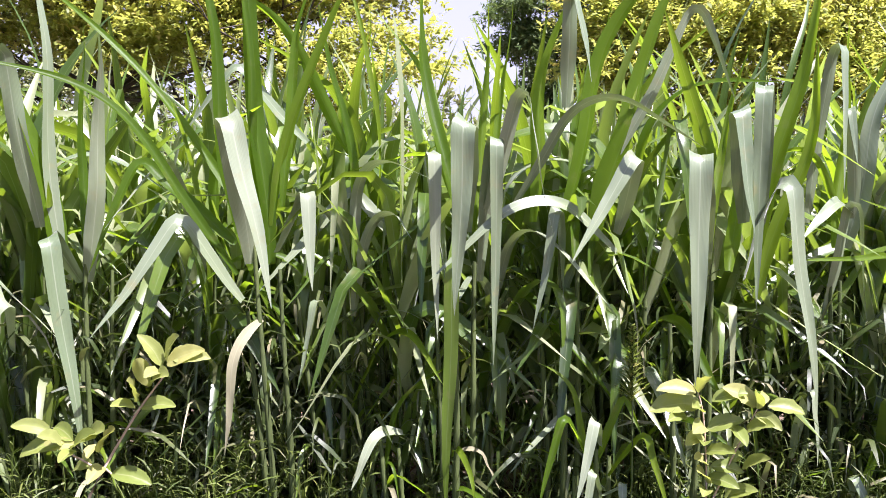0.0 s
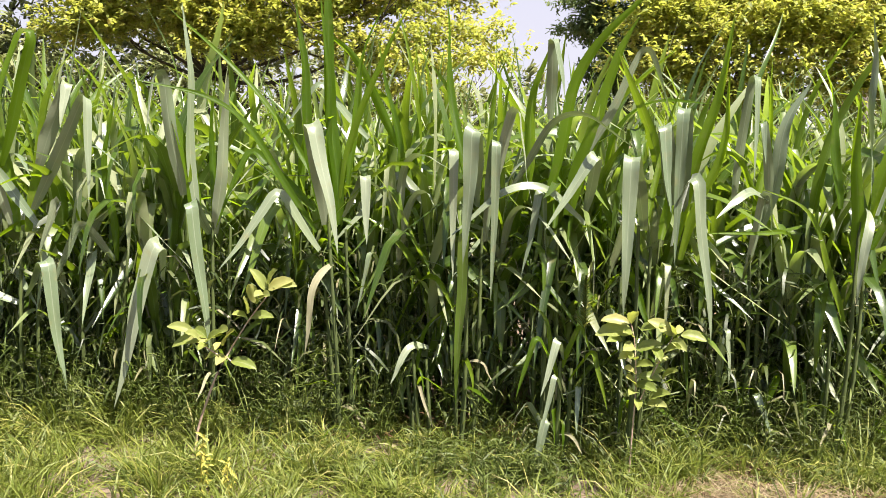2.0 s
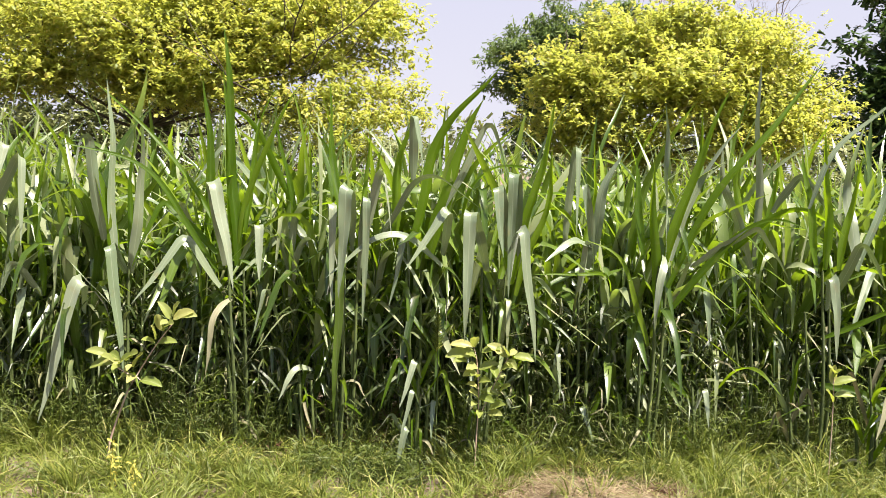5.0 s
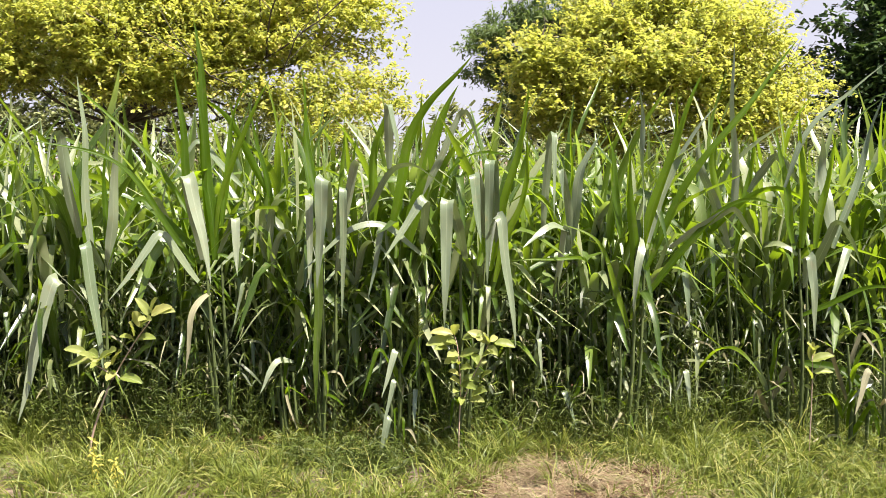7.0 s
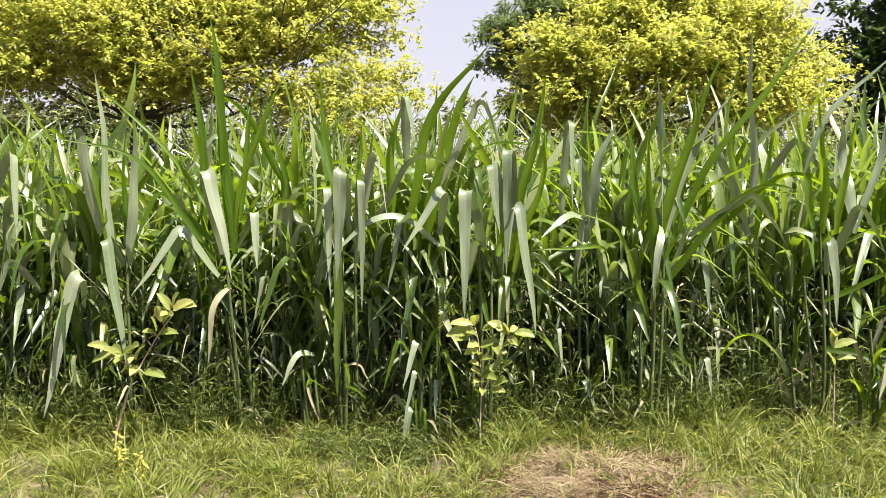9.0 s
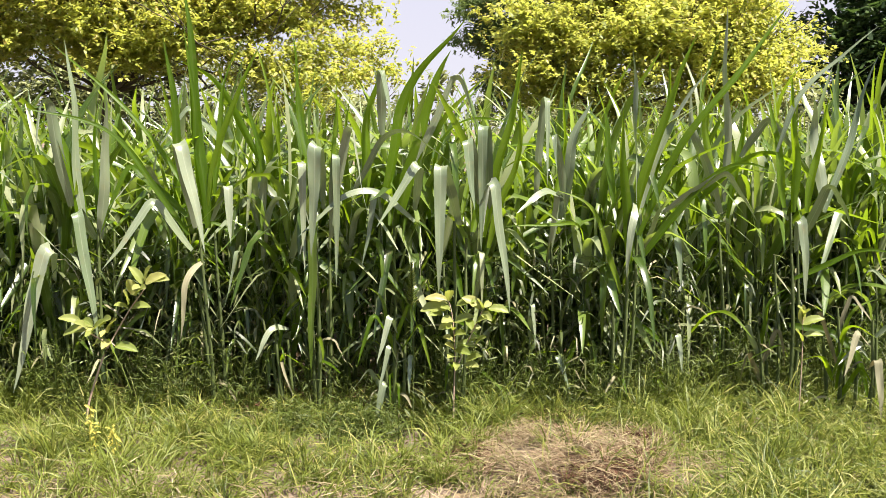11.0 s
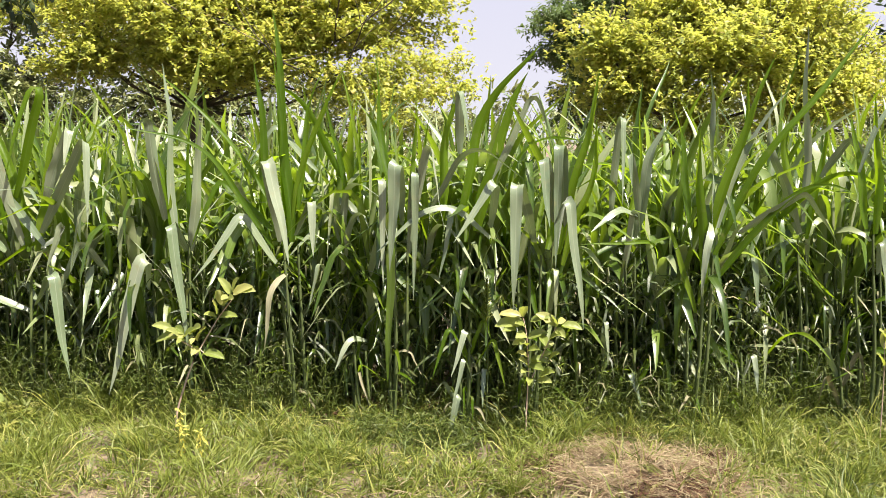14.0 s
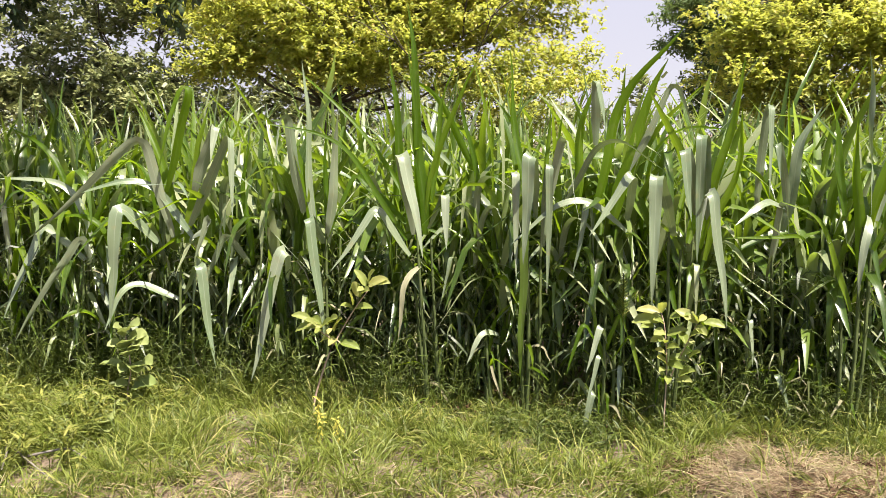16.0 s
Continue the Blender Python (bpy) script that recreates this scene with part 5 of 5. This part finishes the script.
leafy(small, (-0.009, 0.000, 0.437), -136, 54, 0.096, sapling_leaf, 0.43, 25, -50)
leafy(small, (-0.006, 0.000, 0.387), 111, 21, 0.052, sapling_leaf, 0.37, 25, -35)
leafy(small, (-0.012, -0.000, 0.536), -78, 57, 0.077, sapling_leaf, 0.40, 25, 73)
milkweed = tagged(new("milkweed_plant"), "broad-leaved grey-green milkweed plant at the grass edge", "weed plant", "milkweed plants")
milkweed.location = (-1.903, 1.850, 0)
stem(milkweed, [(0.022, 0.000, -0.010), (0.026, 0.000, -0.037), (0.003, 0.000, 0.131), (0.046, 0.000, 0.255), (0.018, 0.000, 0.436)], 0.0060, 0.0024)
leafy(milkweed, (0.004, 0.000, 0.422), -84, 51, 0.100, milkweed_leaf, 0.81, 25, -53)
leafy(milkweed, (0.014, 0.000, 0.428), -26, 38, 0.154, milkweed_leaf, 0.79, 25, 26)
leafy(milkweed, (0.001, 0.000, 0.374), -121, 21, 0.078, milkweed_leaf, 0.83, 25, -40)
leafy(milkweed, (0.026, -0.000, 0.370), -5, 40, 0.141, milkweed_leaf, 0.83, 25, 38)
leafy(milkweed, (0.042, 0.000, 0.331), -39, 34, 0.149, milkweed_leaf, 0.82, 25, 36)
leafy(milkweed, (0.059, 0.000, 0.363), -28, 29, 0.154, milkweed_leaf, 0.74, 25, 31)
leafy(milkweed, (0.029, 0.000, 0.280), -38, 6, 0.131, milkweed_leaf, 0.79, 25, -10)
leafy(milkweed, (0.068, 0.000, 0.257), -25, 32, 0.155, milkweed_leaf, 0.80, 25, 23)
leafy(milkweed, (0.022, 0.000, 0.180), -109, 21, 0.079, milkweed_leaf, 0.84, 25, -37)
leafy(milkweed, (0.026, 0.000, 0.104), 47, 22, 0.069, milkweed_leaf, 0.74, 25, 40)
leafy(milkweed, (0.036, 0.000, 0.150), -4, 30, 0.158, milkweed_leaf, 0.75, 25, 29)
leafy(milkweed, (-0.013, 0.000, 0.260), -175, 19, 0.119, milkweed_leaf, 0.79, 25, -3)
leafy(milkweed, (0.015, 0.000, 0.071), -101, 35, 0.086, milkweed_leaf, 0.77, 25, -41)
leafy(milkweed, (0.022, 0.000, 0.041), -19, 2, 0.131, milkweed_leaf, 0.81, 25, 17)
leafy(milkweed, (0.019, 0.000, 0.271), -78, 8, 0.088, milkweed_leaf, 0.81, 25, -27)
leafy(milkweed, (0.019, -0.000, 0.361), -38, 41, 0.149, milkweed_leaf, 0.76, 25, 26)
seedling = tagged(new("milkweed_plant"), "small young milkweed with broad pale leaves in grass", "weed plant", "milkweed plants")
seedling.location = (-1.866, 1.600, 0)
stem(seedling, [(0.006, 0.000, -0.010), (0.003, 0.000, -0.024), (-0.006, 0.000, 0.051)], 0.0040, 0.0016)
leafy(seedling, (-0.009, 0.000, 0.051), -118, 17, 0.074, milkweed_leaf, 0.74, 25, -57)
leafy(seedling, (-0.015, 0.000, 0.059), 136, 36, 0.090, milkweed_leaf, 0.74, 25, -8)
leafy(seedling, (-0.000, 0.000, 0.052), -31, 37, 0.160, milkweed_leaf, 0.78, 25, 22)
leafy(seedling, (-0.007, 0.000, -0.035), 148, -32, 0.131, milkweed_leaf, 0.75, 25, -56)
leafy(seedling, (0.000, 0.000, -0.065), -40, 42, 0.155, milkweed_leaf, 0.75, 25, 11)
leafy(seedling, (-0.010, -0.000, 0.046), 154, 18, 0.117, milkweed_leaf, 0.72, 25, -11)
leafy(seedling, (-0.001, 0.000, 0.038), -37, 25, 0.148, milkweed_leaf, 0.78, 25, 8)



def yellow_weed(x, y, heights):
    root = tagged(new("yellow_weed"), "withered yellow weed hanging in the grass", "weed plant")
    root.location = (x, y, 0)
    for k, h in enumerate(heights):
        dx = 0.085 * k
        stem(root, [(dx, 0, -0.01), (dx - 0.012, 0, h * 0.5), (dx + 0.006, -0.01, h)], 0.003, 0.0015, yellow_leaf)
        for j in range(54):
            t = 0.12 + 0.88 * j / 53
            leafy(root, (dx + random.uniform(-0.012, 0.012), -0.005 + random.uniform(-0.012, 0.012), h * t), j * 137.5 + random.uniform(-30, 30), random.uniform(-70, 40), random.uniform(0.016, 0.032), yellow_leaf, 0.32, 30)
    return root


yellow_weed(-0.78, 1.60, (0.27, 0.19))

twig = tagged(new("dry_twigs"), "bare dry brown twigs lying at the edge of the grass", "twigs")
twig.location = (-2.05, 1.22, 0.012)
for way in ([(-0.35, 0.22, 0.10), (0.0, 0.05, 0.05), (0.30, -0.12, 0.03), (0.52, -0.24, 0.015)], [(-0.06, 0.08, 0.06), (0.06, -0.05, 0.07), (0.16, -0.20, 0.05)], [(0.12, 0.0, 0.045), (0.30, 0.02, 0.09), (0.42, -0.02, 0.07)], [(-0.3, -0.05, 0.02), (-0.05, -0.10, 0.05), (0.2, -0.2, 0.02)]):
    stem(twig, way, 0.006, 0.0025, twig_skin).name = "twig"


def seed_head(x, y, height):
    root = tagged(new("seed_head_grass"), "thin grass stem with a feathery green seed head", "grass plant")
    root.location = (x, y, 0)
    stem(root, [(0, 0, -0.01), (0.01, 0, height * 0.5), (0, 0, height)], 0.003, 0.0015, stalk_skin)
    pile = Pile()
    for j in range(150):
        t = j / 149
        z = height * (0.76 + 0.24 * t)
        ln = 0.055 * (1 - 0.75 * t)
        pile.add(*blades([(0, 0, z)], j * 137.5, 40, ln * 0.5, j * 137.5, 20, ln * 0.5, 0.008, 0, 0.1, 2, 2, 0.9))
    part("seed_head", pile.mesh("seed_head"), grass_blade, root)
    return root


seed_head(0.46, 1.95, 0.79)

sprout = tagged(new("weed_seedling"), "tiny bright green seedling on bare soil", "weed plant")
sprout.location = (0.02, 1.01, 0)
stem(sprout, [(0, 0, -0.01), (0.004, 0, 0.03), (0, 0, 0.06)], 0.002, 0.001, weed_leaf)
for k in range(5):
    leafy(sprout, (0, 0, 0.03 + 0.007 * k), k * 137.5, 25, 0.045, yellow_leaf if k == 4 else weed_leaf, 0.55, 30)


def pebble(x, y, r, seed):
    bm = bmesh.new()
    bmesh.ops.create_icosphere(bm, subdivisions=2, radius=r)
    for v in bm.verts:
        v.co *= 1 + 0.35 * noise.noise(v.co * (1.2 / r) + Vector((seed, 0, 0)))
        v.co.z *= 0.55
    me = bpy.data.meshes.new("stone")
    bm.to_mesh(me)
    bm.free()
    me.materials.append(stone)
    ob = tagged(new("stone", me), "small pale stone lying on bare soil", "stone", "stones on the soil")
    ob.location = (x, y, r * 0.3)


for k, (x, y, r) in enumerate(((-0.62, 0.80, 0.022), (1.13, 0.80, 0.015), (0.42, 0.62, 0.016), (0.9, 0.95, 0.012), (-0.2, 0.55, 0.013), (1.6, 0.72, 0.014))):
    pebble(x, y, r, k * 3.1)

# a bare tree rises behind the yellow one
bare = tagged(new("bare_tree"), "leafless grey tree with thin twigs behind the crowns", "tree")
bare.location = (4.3, 10.3, 0)
rng = np.random.default_rng(41)
bare_wood, _ends = Pile(), []
bare_wood.add(*tube([(0, 0, -0.05), (0.05, 0, 1.0), (-0.05, 0, 2.2)], [0.09, 0.08, 0.06], 8))
part("trunk", bare_wood.mesh("trunk"), twig_skin, bare)
for way in ((-0.75, 0, 0.7), (-0.3, 0.1, 0.95), (0.25, 0, 0.97), (0.7, 0, 0.7), (-0.95, 0, 0.45)):
    bare_arm = Pile()
    limb(bare_arm, (-0.05, 0, 2.15), way, 1.7, 0.017, 3, _ends, 0.6)
    part("limb", bare_arm.mesh("limb"), twig_skin, bare)

# a tree with boughs over the crop; unseen high lobes added to shade it
tree("shade_tree", "dark-leaved tree with boughs over the crop, unseen ones added to shade it", -5.0, 2.0, 10.0,
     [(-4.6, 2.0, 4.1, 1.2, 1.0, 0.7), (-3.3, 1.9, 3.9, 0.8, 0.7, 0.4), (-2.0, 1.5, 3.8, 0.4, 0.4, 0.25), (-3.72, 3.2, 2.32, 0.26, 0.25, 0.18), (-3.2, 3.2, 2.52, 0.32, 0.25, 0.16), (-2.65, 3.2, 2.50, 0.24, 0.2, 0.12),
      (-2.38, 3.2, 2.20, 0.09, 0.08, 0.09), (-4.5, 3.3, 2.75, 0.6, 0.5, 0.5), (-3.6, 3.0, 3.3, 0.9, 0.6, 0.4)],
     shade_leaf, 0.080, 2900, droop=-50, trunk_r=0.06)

# the far edge of the land
for k in range(26):
    far_x = -62 + 5 * k + random.uniform(-1.5, 1.5)
    far_h = random.uniform(3.2, 5.2)
    tree("distant_tree", "small hazy green tree on the skyline", far_x, 55 + random.uniform(-4, 4), far_h,
         [(far_x, 55, far_h * 0.55, 2.6, 1.6, far_h * 0.42), (far_x + 1.8, 55, far_h * 0.42, 1.8, 1.4, far_h * 0.38)],
         grey_leaf, 0.55, 80, "trees on the skyline", spray=3.0, per=6, trunk_r=0.15, far=True)
